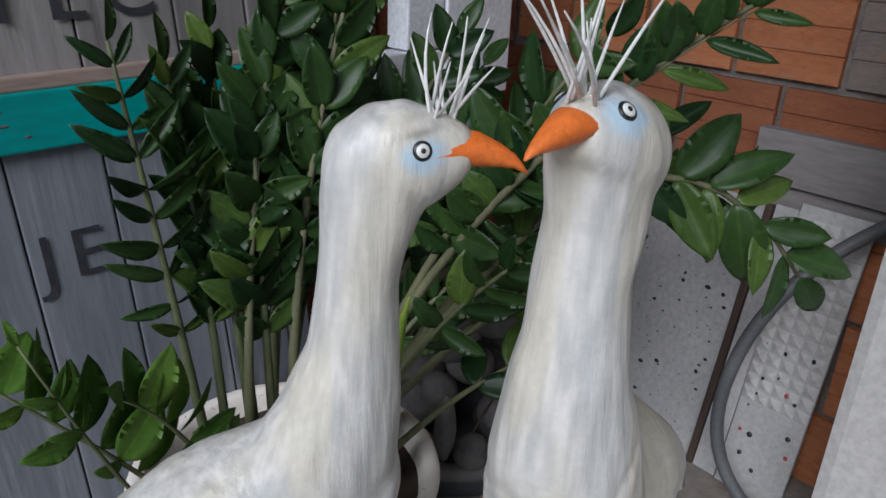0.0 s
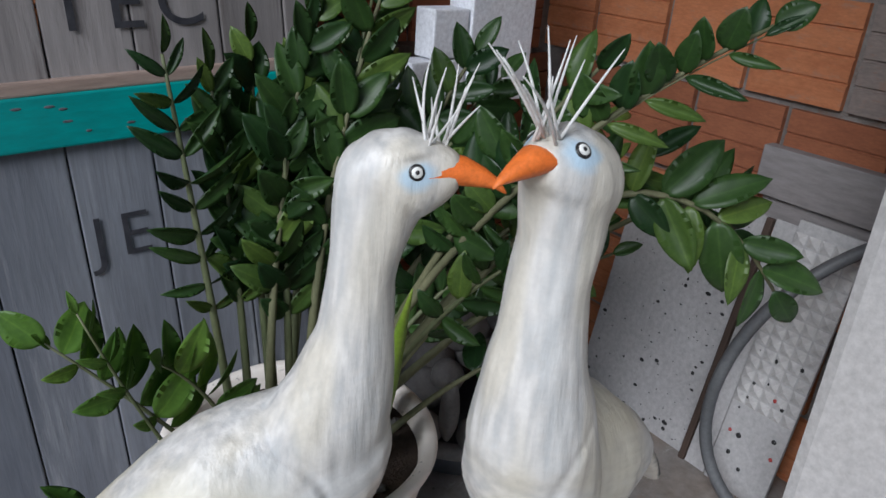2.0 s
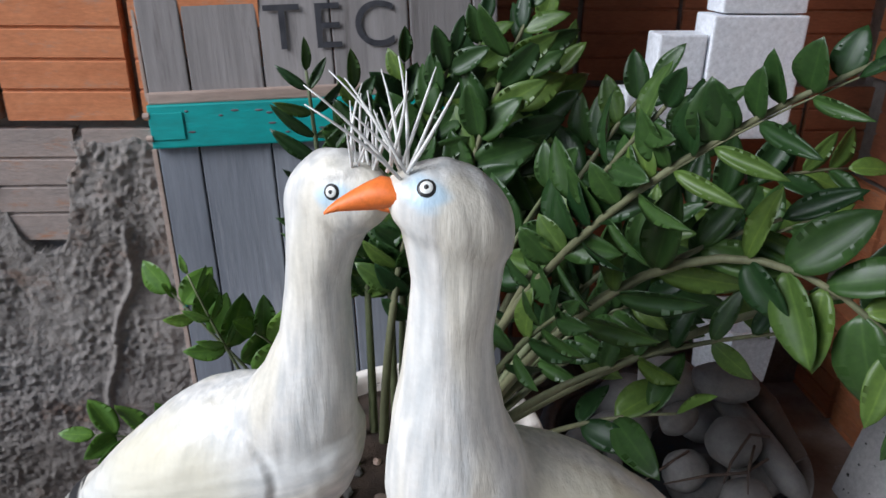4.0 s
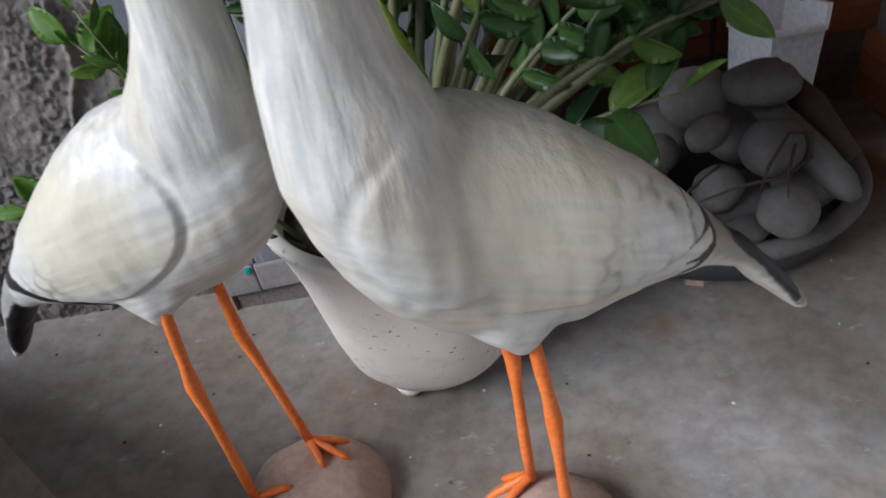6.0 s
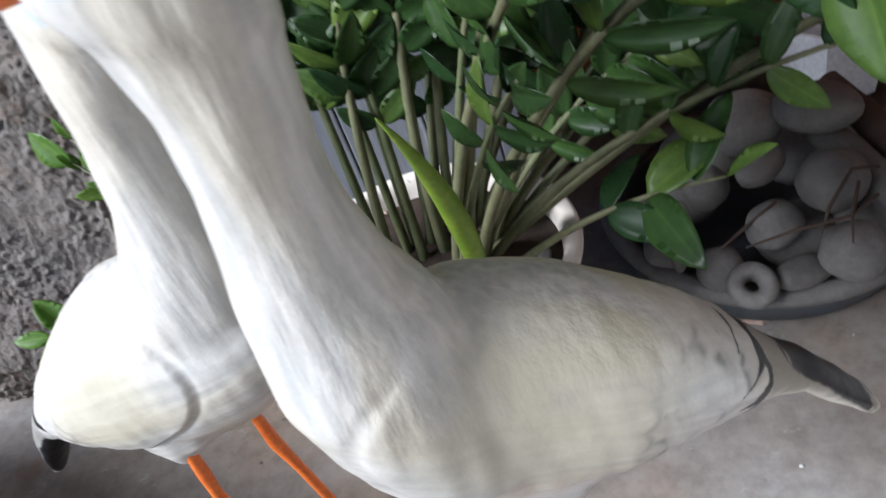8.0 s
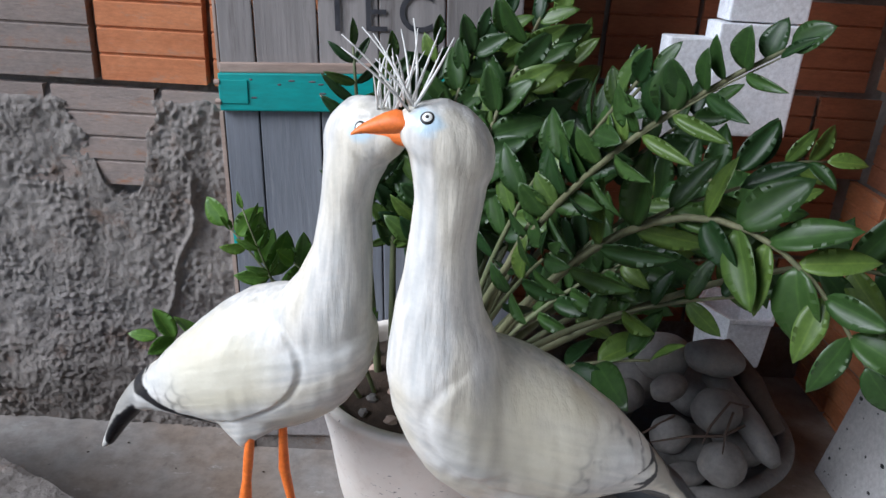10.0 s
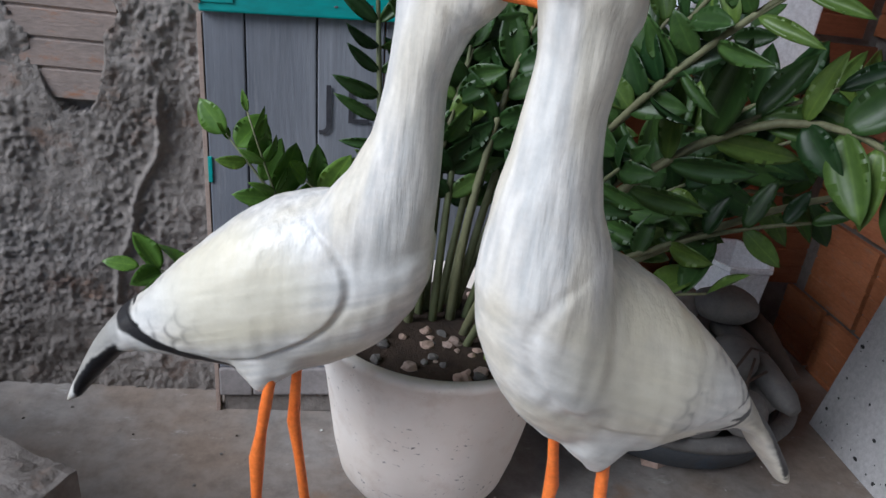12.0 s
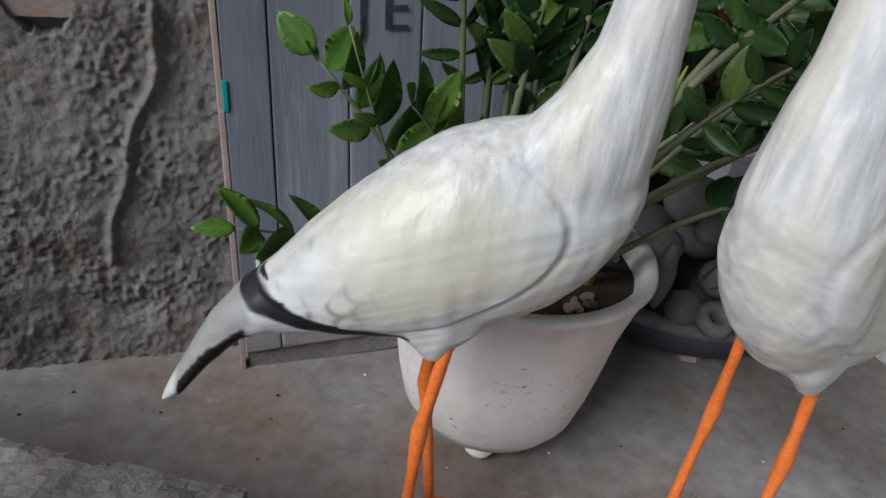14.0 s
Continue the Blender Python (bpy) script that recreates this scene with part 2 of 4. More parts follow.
def box(bm, x0, x1, y0, y1, z0, z1, bevel=0.0, m=None):
    r = bmesh.ops.create_cube(bm, size=1)
    for v in r["verts"]:
        v.co = Vector((x0 + (v.co.x + 0.5) * (x1 - x0), y0 + (v.co.y + 0.5) * (y1 - y0), z0 + (v.co.z + 0.5) * (z1 - z0)))
    if bevel:
        edges = list({e for v in r["verts"] for e in v.link_edges})
        bmesh.ops.bevel(bm, geom=edges, offset=bevel, segments=2, affect="EDGES", profile=0.6)
    if m is not None:
        bm.transform(m)
    return bm


def loft(bm, rings, sides=20):
    """A closed skin through rings of (centre, u, v): two half-axes as vectors."""
    rows = []
    for c, u, v in rings:
        rows.append([bm.verts.new(Vector(c) + Vector(u) * math.cos(a) + Vector(v) * math.sin(a)) for a in (2 * math.pi * k / sides for k in range(sides))])
    for p, q in zip(rows, rows[1:]):
        for k in range(sides):
            bm.faces.new((p[k], p[(k + 1) % sides], q[(k + 1) % sides], q[k]))
    bm.faces.new(rows[0][::-1])
    bm.faces.new(rows[-1])
    return rows


def tube(bm, points, radii, sides=8):
    """A tapered round tube through points."""
    pts = [Vector(p) for p in points]
    rings, side = [], None
    for k, p in enumerate(pts):
        way = (pts[min(k + 1, len(pts) - 1)] - pts[max(k - 1, 0)]).normalized()
        if side is None:
            side = way.orthogonal().normalized()
        side = (side - way * side.dot(way)).normalized()
        r = radii[k] if isinstance(radii, (list, tuple)) else radii
        rings.append((p, side * r, way.cross(side) * r))
    loft(bm, rings, sides)
    return bm


def lathe(bm, profile, sides=48, centre=(0, 0, 0)):
    """Turns a profile of (radius, z) round the upright axis."""
    c = Vector(centre)
    rows = [[bm.verts.new(c + Vector((r * math.cos(a), r * math.sin(a), z))) for a in (2 * math.pi * k / sides for k in range(sides))] for r, z in profile]
    for p, q in zip(rows, rows[1:]):
        for k in range(sides):
            bm.faces.new((p[k], p[(k + 1) % sides], q[(k + 1) % sides], q[k]))
    return rows


def bezier(a, b, c, n):
    a, b, c = Vector(a), Vector(b), Vector(c)
    return [(1 - t) ** 2 * a + 2 * t * (1 - t) * b + t * t * c for t in (k / n for k in range(n + 1))]


def smoothstep(x, lo, hi):
    t = np.clip((x - lo) / (hi - lo), 0, 1)
    return t * t * (3 - 2 * t)


def lump(bm, r, seed, rough=0.06, sub=3):
    """A worn round stone of half-axes r."""
    res = bmesh.ops.create_icosphere(bm, subdivisions=sub, radius=1)
    for v in res["verts"]:
        d = 1 + rough * noise.noise(v.co * 1.6 + Vector((seed * 7.1, seed * 3.3, 0)))
        v.co = Vector((v.co.x * r[0], v.co.y * r[1], v.co.z * r[2])) * d
    return bm


# ---- the large structure ----
WALL_Y, BACK_Y, WALL_X = 1.04, 1.36, 1.46

bm = bmesh.new()
bmesh.ops.create_grid(bm, x_segments=140, y_segments=140, size=4.0)
for v in bm.verts:
    v.co.z = 0.004 * (noise.noise(v.co * 2.2) + 0.4 * noise.noise(v.co * 7)) if v.co.length < 2.5 else 0.0
floor = tagged(part("floor", bm, FLOOR, smooth=True), "grey trowelled concrete floor with brown stains", "floor", kind="structure")


def mortar_height(x, z):
    """Depth of the thrown mortar on the brick wall; below zero the bricks show."""
    p = Vector((x * 3.1, z * 3.1, 0.7))
    edge = 0.762 + 0.012 * noise.noise(Vector((x * 9, 1.3, 0))) + 0.012 * noise.noise(Vector((x * 31, 4.1, 0)))
    bare = (x + 0.150 - 0.06 * (0.70 - z)) / (0.028 + max(0.0, 0.30 * (z - 0.55)) + 0.03 * noise.noise(Vector((2.2, z * 25, 0))))
    if abs(bare) < 1 and z > 0.555 + 0.05 * noise.noise(Vector((x * 40, 9, 0))):
        edge = 0.0
    cover = smoothstep(edge - z, -0.012, 0.03)
    rough = 0.010 * noise.noise(p * 2) + 0.007 * noise.noise(p * 7) + 0.007 * max(0, noise.noise(p * 19)) + 0.012 * max(-0.1, noise.noise(p * 34)) * max(0.2, 0.5 + 1.4 * noise.noise(p * 3)) + 0.005 * noise.noise(p * 64) * min(1, max(0.25, 0.45 + 1.6 * noise.noise(p * 2.1)))
    ridge = 0.010 * math.exp(-((x + 0.05 - 0.25 * (z - 0.4) + 0.02 * noise.noise(Vector((3, z * 9, 0)))) / 0.006) ** 2) if 0.2 < z < 0.6 else 0
    return float(cover) * (0.010 + 0.75 * rough + ridge) - 0.02 * (1 - float(cover))


bm = bmesh.new()
nx, nz, x0, x1, z1 = 430, 300, -1.5, 0.30, 1.05
grid = [[bm.verts.new((x0 + (x1 - x0) * (i / nx) ** 0.62, WALL_Y - mortar_height(x0 + (x1 - x0) * (i / nx) ** 0.62, z1 * k / nz), z1 * k / nz - 0.01)) for i in range(nx + 1)] for k in range(nz + 1)]
for k in range(nz):
    for i in range(nx):
        bm.faces.new((grid[k][i], grid[k][i + 1], grid[k + 1][i + 1], grid[k + 1][i]))
wall_a = tagged(part("wall_north", bm, MORTAR, smooth=True), "brick wall roughly thrown over with grey mortar", "wall", kind="structure")
part("wall_core", box(bmesh.new(), -3.5, 0.30, WALL_Y + 0.03, WALL_Y + 0.16, 0, 2.5), MORTAR, wall_a)
part("wall_upper", box(bmesh.new(), -3.5, 0.30, WALL_Y + 0.004, WALL_Y + 0.03, 1.36, 2.5), MORTAR, wall_a)

wall_back = tagged(part("wall_back", box(bmesh.new(), 0.30, WALL_X + 0.14, BACK_Y + 0.008, BACK_Y + 0.14, 0, 2.5), MORTAR), "recessed wall of bare orange hollow bricks", "wall", kind="structure")
wall_b = tagged(part("wall_east", box(bmesh.new(), WALL_X + 0.008, WALL_X + 0.14, -1.10, BACK_Y + 0.008, 0, 2.5), MORTAR), "bare brick wall partly smeared with grey mortar", "wall", kind="structure")
# added out of view: keeps southern skylight off the right side
unseen_wall_south = tagged(part("unseen_wall_south", box(bmesh.new(), 0.10, WALL_X + 0.14, -1.22, -1.10, 0, 2.5), MORTAR), "unseen plain mortared wall added to block light from the south", "wall", kind="structure")
# roof slab added out of view, its west edge set to limit skylight
ceiling = tagged(part("ceiling", box(bmesh.new(), -0.75, WALL_X + 0.14, -1.22, BACK_Y + 0.14, 2.5, 2.58), MORTAR), "unseen porch roof slab added to hold back skylight", "ceiling", kind="structure")


# ---- the two bird statues ----
def build_bird(p0, d, body, neck, head, head_at, head_way, beak, eye, wing, band, notches, tail_part, crest, legs, base, label, relief=0.85, stretch=1.0, lift=0.0, rise=0.0, back=0.0):
    """One painted statue: trunk, neck and head skinned together, then beak, eyes, crest, legs and its clay base."""
    d = Vector((*d, 0)).normalized()
    nd, up = Vector((-d.y, d.x, 0)), Vector((0, 0, 1))
    p0 = Vector((*p0, 0))

    def zz(z):
        """Trunk raised by lift, head by rise."""
        k = float(smoothstep(z, 0.62, 0.84))
        return z + lift * (1 - k) + rise * k

    body = [(s * stretch, zz(t), zz(b), w) for s, t, b, w in body]
    set_back = [back * float(smoothstep(row[0], 0.55, 0.84)) for row in neck]
    neck = [(zz(z), b * stretch - g, f * stretch - g, n, w) for (z, b, f, n, w), g in zip(neck, set_back)]
    head = [(h, t + rise, b + rise, w) for h, t, b, w in head]
    beak = [(h, z + rise, rz, w) for h, z, rz, w in beak]
    head_at = (head_at[0] * stretch - back, head_at[1])
    wing = ((wing[0][0] * stretch, zz(wing[0][1])), (wing[1][0] * stretch, wing[1][1]), wing[2])
    band = [(s * stretch, zz(z), w) for s, z, w in band]
    notches = [tuple((s * stretch, zz(z), w) for s, z, w in pair) for pair in notches]
    tail_part = (tail_part[0] * stretch, tail_part[1] * stretch, tail_part[2])
    hips = [(s * stretch, n, zz(z)) for s, n, z in legs["hips"]]
    at = lambda s, n, z: p0 + d * s + nd * n + up * z
    bm = bmesh.new()
    side = lambda s: neck[0][3] * float(smoothstep(s, 0.29, 0.44))
    loft(bm, [(at(s, side(s), (t + b) / 2), nd * w, up * max((t - b) / 2, 0.002)) for s, t, b, w in body], 28)
    loft(bm, [(at((b + f) / 2, n, z), d * ((f - b) / 2), nd * w) for z, b, f, n, w in neck], 28)
    hw = (d * head_way[0] + nd * head_way[1]).normalized()
    hn = Vector((-hw.y, hw.x, 0))
    h0 = at(head_at[0], head_at[1], 0)
    loft(bm, [(h0 + hw * h + up * ((t + b) / 2), hn * w, up * ((t - b) / 2)) for h, t, b, w in head], 24)
    for s, n, z in hips:
        loft(bm, [(at(s, n * 0.75, z + 0.055), d * 0.062, nd * 0.030), (at(s, n * 0.9, z + 0.03), d * 0.040, nd * 0.022), (at(s, n, z + 0.012), d * 0.019, nd * 0.014), (at(s, n, z), d * 0.010, nd * 0.009)], 14)
    me = bpy.data.meshes.new("trunk")
    bmesh.ops.recalc_face_normals(bm, faces=bm.faces)
    bm.to_mesh(me)
    bm.free()
    temp = new("trunk", me)
    rm = temp.modifiers.new("skin", "REMESH")
    rm.mode, rm.voxel_size = "VOXEL", 0.0025
    sm = temp.modifiers.new("soften", "SMOOTH")
    sm.factor, sm.iterations = 0.5, 32
    dg = bpy.context.evaluated_depsgraph_get()
    skin = bpy.data.meshes.new_from_object(temp.evaluated_get(dg))
    bpy.data.objects.remove(temp)
    count = len(skin.vertices)
    co, no = np.empty(count * 3), np.empty(count * 3)
    skin.vertices.foreach_get("co", co)
    skin.vertices.foreach_get("normal", no)
    co, no = co.reshape(-1, 3), no.reshape(-1, 3)
    rel = co - np.array(p0)
    s, n, z = rel @ np.array(d), rel @ np.array(nd), co[:, 2]
    # the wing: a raised leaf-shaped shield on each flank, sharp in front and running out to the rear
    wc, wh, wa = wing
    ca, sa = math.cos(radians(wa)), math.sin(radians(wa))
    a = ((s - wc[0]) * ca + (z - wc[1]) * sa) / wh[0]
    b = (-(s - wc[0]) * sa + (z - wc[1]) * ca) / wh[1]
    wob = 0.015 * np.sin(a * 9 + n * 40) * (a < 0.3)
    narrow = np.where(a < 0, 1 - 0.55 * a * a, 1.0) * np.where(b > 0, 1.35, 1.0)
    rr = np.sqrt(a * a + (b / narrow) ** 2) + wob
    flank = smoothstep(np.abs(n), 0.012, 0.03)
    inside = smoothstep(1.0 - rr, 0.0, 0.055) * flank * (1 - 0.85 * smoothstep(b, 0.25, 0.95))
    groove = np.exp(-((rr - 1.02) / 0.032) ** 2) * flank * smoothstep(a, -0.6, 0.2) * (1 - smoothstep(b, 0.35, 0.8))
    lift = relief * (0.0036 * inside - 0.0020 * groove)
    stroke = np.array([noise.noise(Vector((q[0] * 60, q[1] * 60, q[2] * 22))) for q in co])
    co = co + no * (lift + 0.0011 * stroke)[:, None]
    skin.vertices.foreach_set("co", co.ravel())
    # pigment: cream wing, black band and tail, blue round the eyes
    cream = 0.85 * smoothstep(1.0 - rr, 0.0, 0.5) * flank * smoothstep(a, -0.75, -0.1)
    jag = np.array([noise.noise(Vector((q[0] * 45, q[1] * 45, q[2] * 160))) for q in co])
    black = np.zeros(count)
    for (s0, z0, w0), (s1, z1, w1) in list(zip(band, band[1:])) + notches:
        along = np.clip(((s - s0) * (s1 - s0) + (z - z0) * (z1 - z0)) / ((s1 - s0) ** 2 + (z1 - z0) ** 2), 0, 1)
        dist = np.hypot(s - s0 - along * (s1 - s0), z - z0 - along * (z1 - z0))
        width = w0 + along * (w1 - w0)
        black = np.maximum(black, 1 - smoothstep(dist + 0.003 * jag, width * 0.7, width))
    lo, hi, side = tail_part
    tb = np.interp(s, [q[0] for q in body], [q[2] for q in body])
    tt = np.interp(s, [q[0] for q in body], [q[1] for q in body])
    f = (z - tb) / np.maximum(tt - tb, 0.004)
    f = f if side > 0 else 1 - f
    top, slant = (f, 0.55) if side > 0 else (1 - f, 0.35)
    edge_s = band[1][0]
    grey = 0.50 * (1 - smoothstep(s + 0.3 * (z - band[1][1]), edge_s - 0.012, edge_s)) * smoothstep(top + 0.1 * jag, 0.30, 0.55) * smoothstep(s, 0.012, 0.022)
    black = np.maximum(black, grey)
    black = np.maximum(black, smoothstep(s + 0.006 * jag, lo, lo + 0.003) * (1 - smoothstep(s + 0.01 * jag, hi - 0.006, hi)) * smoothstep(f - slant * np.clip((s - lo) / (hi - lo), 0, 1) + 0.06 * jag, 0.2, 0.34))
    eyes = []
    outward = []
    for sign in (1, -1):
        q = co - np.array(h0 + hw * eye[0] + up * (eye[2] + rise))
        near = (np.hypot(q @ np.array(hw), q[:, 2]) < 0.005) & (q @ np.array(hn) * sign > 0)
        eyes.append(Vector(co[near].mean(0)))
        outward.append(Vector(no[near].mean(0)).normalized())
    blue = np.zeros(count)
    for e in eyes:
        c = np.array(e)
        q = co - c
        dd = np.sqrt((q @ np.array(hw) / 1.3) ** 2 + ((q[:, 2] + 0.003) / 1.0) ** 2 + (q @ np.array(hn) * 0.5) ** 2)
        blue = np.maximum(blue, 0.7 * (1 - smoothstep(dd + 0.003 * jag, 0.007, 0.016)) * (1 - 0.8 * smoothstep(q[:, 2] - 0.4 * (q @ np.array(hw)), 0.002, 0.010)))
    # brush marks: along the trunk below, upright on the neck; broad cream and blue-grey tints
    tilt = radians(wa)
    along, over = s * math.cos(tilt) + z * math.sin(tilt), -s * math.sin(tilt) + z * math.cos(tilt)
    lying = np.array([noise.noise(Vector((p * 16, q * 120, r * 60))) + 0.5 * noise.noise(Vector((p * 30 + 5, q * 260, r * 120))) for p, q, r in zip(along, over, n)])
    stand = np.array([noise.noise(Vector((p * 130, r * 130, q * 16))) + 0.5 * noise.noise(Vector((p * 260, r * 260, q * 30 + 5))) for p, q, r in zip(s, z, n)])
    neckish = smoothstep(z - 0.25 * (s - 0.35), 0.54, 0.62)
    brush = np.clip(0.5 + 0.55 * (lying * (1 - neckish) + stand * neckish), 0, 1)
    tint = np.array([noise.noise(Vector((p * 8, q * 24, r * 14 + 3))) for p, q, r in zip(along, over, n)]) * (1 - neckish) + np.array([noise.noise(Vector((p * 26, q * 5 + 2, r * 26))) for p, q, r in zip(s, z, n)]) * neckish
    warm = 0.5 * smoothstep(tint, -0.05, 0.4) + 0.3 * smoothstep(z, np.interp(s, [q[0] for q in body], [q[1] for q in body]) - 0.05, np.interp(s, [q[0] for q in body], [q[1] for q in body])) * (1 - neckish)
    cool = 0.3 * smoothstep(-tint + 0.3 * lying, 0.05, 0.45)
    # thin grey scallops near the wing's tip
    fu, fv = a * wh[0], b * wh[1]
    for row in range(7):
        for k in range(8):
            cu, cv = -0.122 + 0.021 * row, -0.085 + 0.024 * (k + 0.5 * (row % 2))
            far = np.hypot((fu - cu) * 0.8, fv - cv)
            arc = np.exp(-((far - 0.012) / 0.0026) ** 2) * (fu < cu + 0.002) * smoothstep(stroke + 0.5 * tint, -0.2, 0.15)
            edge = 1 - smoothstep(fu + 0.6 * np.abs(fv + 0.03), -0.075, -0.01)
            black = np.maximum(black, 0.55 * arc * edge * smoothstep(1.02 - rr, 0.0, 0.06) * flank)
    crown = 0.24 * smoothstep(z, head[3][1] - 0.03, head[3][1]) * smoothstep(stroke, -0.4, 0.4)
    for e in eyes:
        q = co - np.array(e)
        brow = np.exp(-(((q @ np.array(hw) + 0.002) / 0.012) ** 2 + ((q[:, 2] - 0.0105 - 0.25 * (q @ np.array(hw))) / 0.0032) ** 2)) * (np.abs(q @ np.array(hn)) < 0.02)
        crown = np.maximum(crown, 0.5 * brow * smoothstep(jag, -0.5, 0.2))
    black = np.maximum(black, crown)
    layer = skin.color_attributes.new("strokes", "FLOAT_COLOR", "POINT")
    layer.data.foreach_set("color", np.stack([brush, np.clip(warm, 0, 1), cool, neckish], 1).ravel().astype(np.float32))
    layer = skin.color_attributes.new("paint", "FLOAT_COLOR", "POINT")
    rgba = np.stack([cream, black, blue, np.ones(count)], 1)
    layer.data.foreach_set("color", rgba.ravel().astype(np.float32))
    bm = bmesh.new()
    bm.from_mesh(skin)
    for fc in bm.faces:
        fc.material_index, fc.smooth = 0, True

    def give(index, made):
        for fc in made.faces:
            fc.material_index, fc.smooth = index, True
        tmp = bpy.data.meshes.new("piece")
        made.to_mesh(tmp)
        made.free()
        bm.from_mesh(tmp)
        bpy.data.meshes.remove(tmp)

    piece = bmesh.new()
    loft(piece, [(h0 + hw * h + up * zc, hn * w, up * rz) for h, zc, rz, w in beak], 16)
    give(1, piece)
    for facing, e in zip(outward, eyes):
        for radius, flat, index in ((0.0068, 0.0020, 2), (0.0056, 0.0027, 3), (0.0029, 0.0033, 2)):
            piece = bmesh.new()
            bmesh.ops.create_uvsphere(piece, u_segments=16, v_segments=8, radius=1)
            side = (hw - facing * hw.dot(facing)).normalized()
            turn = Matrix((side, facing.cross(side), facing)).transposed().to_4x4()
            piece.transform(Matrix.Translation(e) @ turn @ Matrix.Diagonal((radius, radius, flat, 1)))
            give(index, piece)
    rnd = random.Random(int(p0.x * 1000))
    ch, cz, clen, cnum = crest
    for k in range(cnum):
        root = h0 + hw * (ch + rnd.uniform(-0.008, 0.010)) + hn * rnd.uniform(-0.010, 0.010) + up * (cz + rnd.uniform(-0.004, 0.001))
        lean = hw * rnd.uniform(-0.5, 0.75) + hn * rnd.uniform(-0.32, 0.32) + up * rnd.uniform(0.75, 1.1)
        lean.normalize()
        length = clen * rnd.uniform(0.6, 1.1)
        tip = root + lean * length + (hw * rnd.uniform(-0.1, 0.25) + hn * rnd.uniform(-0.1, 0.1)) * length
        piece = bmesh.new()
        tube(piece, bezier(root, root + lean * length * 0.55, tip, 5), [0.0014, 0.0014, 0.0013, 0.0011, 0.0008, 0.0004], 6)
        give(4, piece)
    for leg in legs["lines"]:
        hip, knee, foot = (Vector(q) for q in leg)
        pts = [hip + up * 0.02] + bezier(hip, (hip + knee) / 2, knee, 3) + bezier(knee, (knee + foot) / 2 + d * 0.003, foot, 4)[1:]
        piece = bmesh.new()
        tube(piece, pts, 0.0066, 10)
        for v in piece.verts:
            t = (v.co - knee).length
            grow = 1 + 0.55 * math.exp(-(t / 0.009) ** 2) + 0.09 * math.sin(v.co.z * 1400)
            mid = hip.lerp(knee, min(1, max(0, (hip.z - v.co.z) / (hip.z - knee.z)))) if v.co.z > knee.z else knee.lerp(foot, min(1, (knee.z - v.co.z) / (knee.z - foot.z)))
            v.co = mid + (v.co - mid) * grow
        give(1, piece)
        for ang, ln in legs["toes"]:
            way = d * math.cos(radians(ang)) + nd * math.sin(radians(ang))
            end = foot + way * ln
            end.z = base[2] * max(0.15, 1 - ((Vector((end.x, end.y)) - Vector(base[:2])).length / base[3]) ** 2.2) ** 0.5 + 0.001
            piece = bmesh.new()
            tube(piece, bezier(foot + up * 0.008, foot.lerp(end, 0.5) + up * 0.008, end, 6), [0.006, 0.0062, 0.0055, 0.0058, 0.005, 0.0052, 0.002], 8)
            give(1, piece)
    piece = bmesh.new()
    res = bmesh.ops.create_uvsphere(piece, u_segments=48, v_segments=24, radius=1)
    for v in res["verts"]:
        flat = max(v.co.z, -0.25)
        bulge = 1 + 0.05 * noise.noise(v.co * 1.7 + p0) + 0.018 * noise.noise(v.co * 9)
        v.co = Vector((base[0] + v.co.x * base[3] * bulge, base[1] + v.co.y * base[3] * bulge, max(0, flat) * base[2] * bulge if v.co.z > 0 else 0.0))
    give(5, piece)
    foot0 = Vector((base[0], base[1], 0))
    bmesh.ops.translate(bm, verts=bm.verts, vec=-foot0)
    me = bpy.data.meshes.new("bird_statue")
    bm.to_mesh(me)
    bm.free()
    for mat in (WHITE, ORANGE, BLACK, EYEWHITE, CREST, CLAY):
        me.materials.append(mat)
    ob = new("bird_statue", me)
    ob.location = foot0
    return tagged(ob, label, "statue", "pair of bird statues")


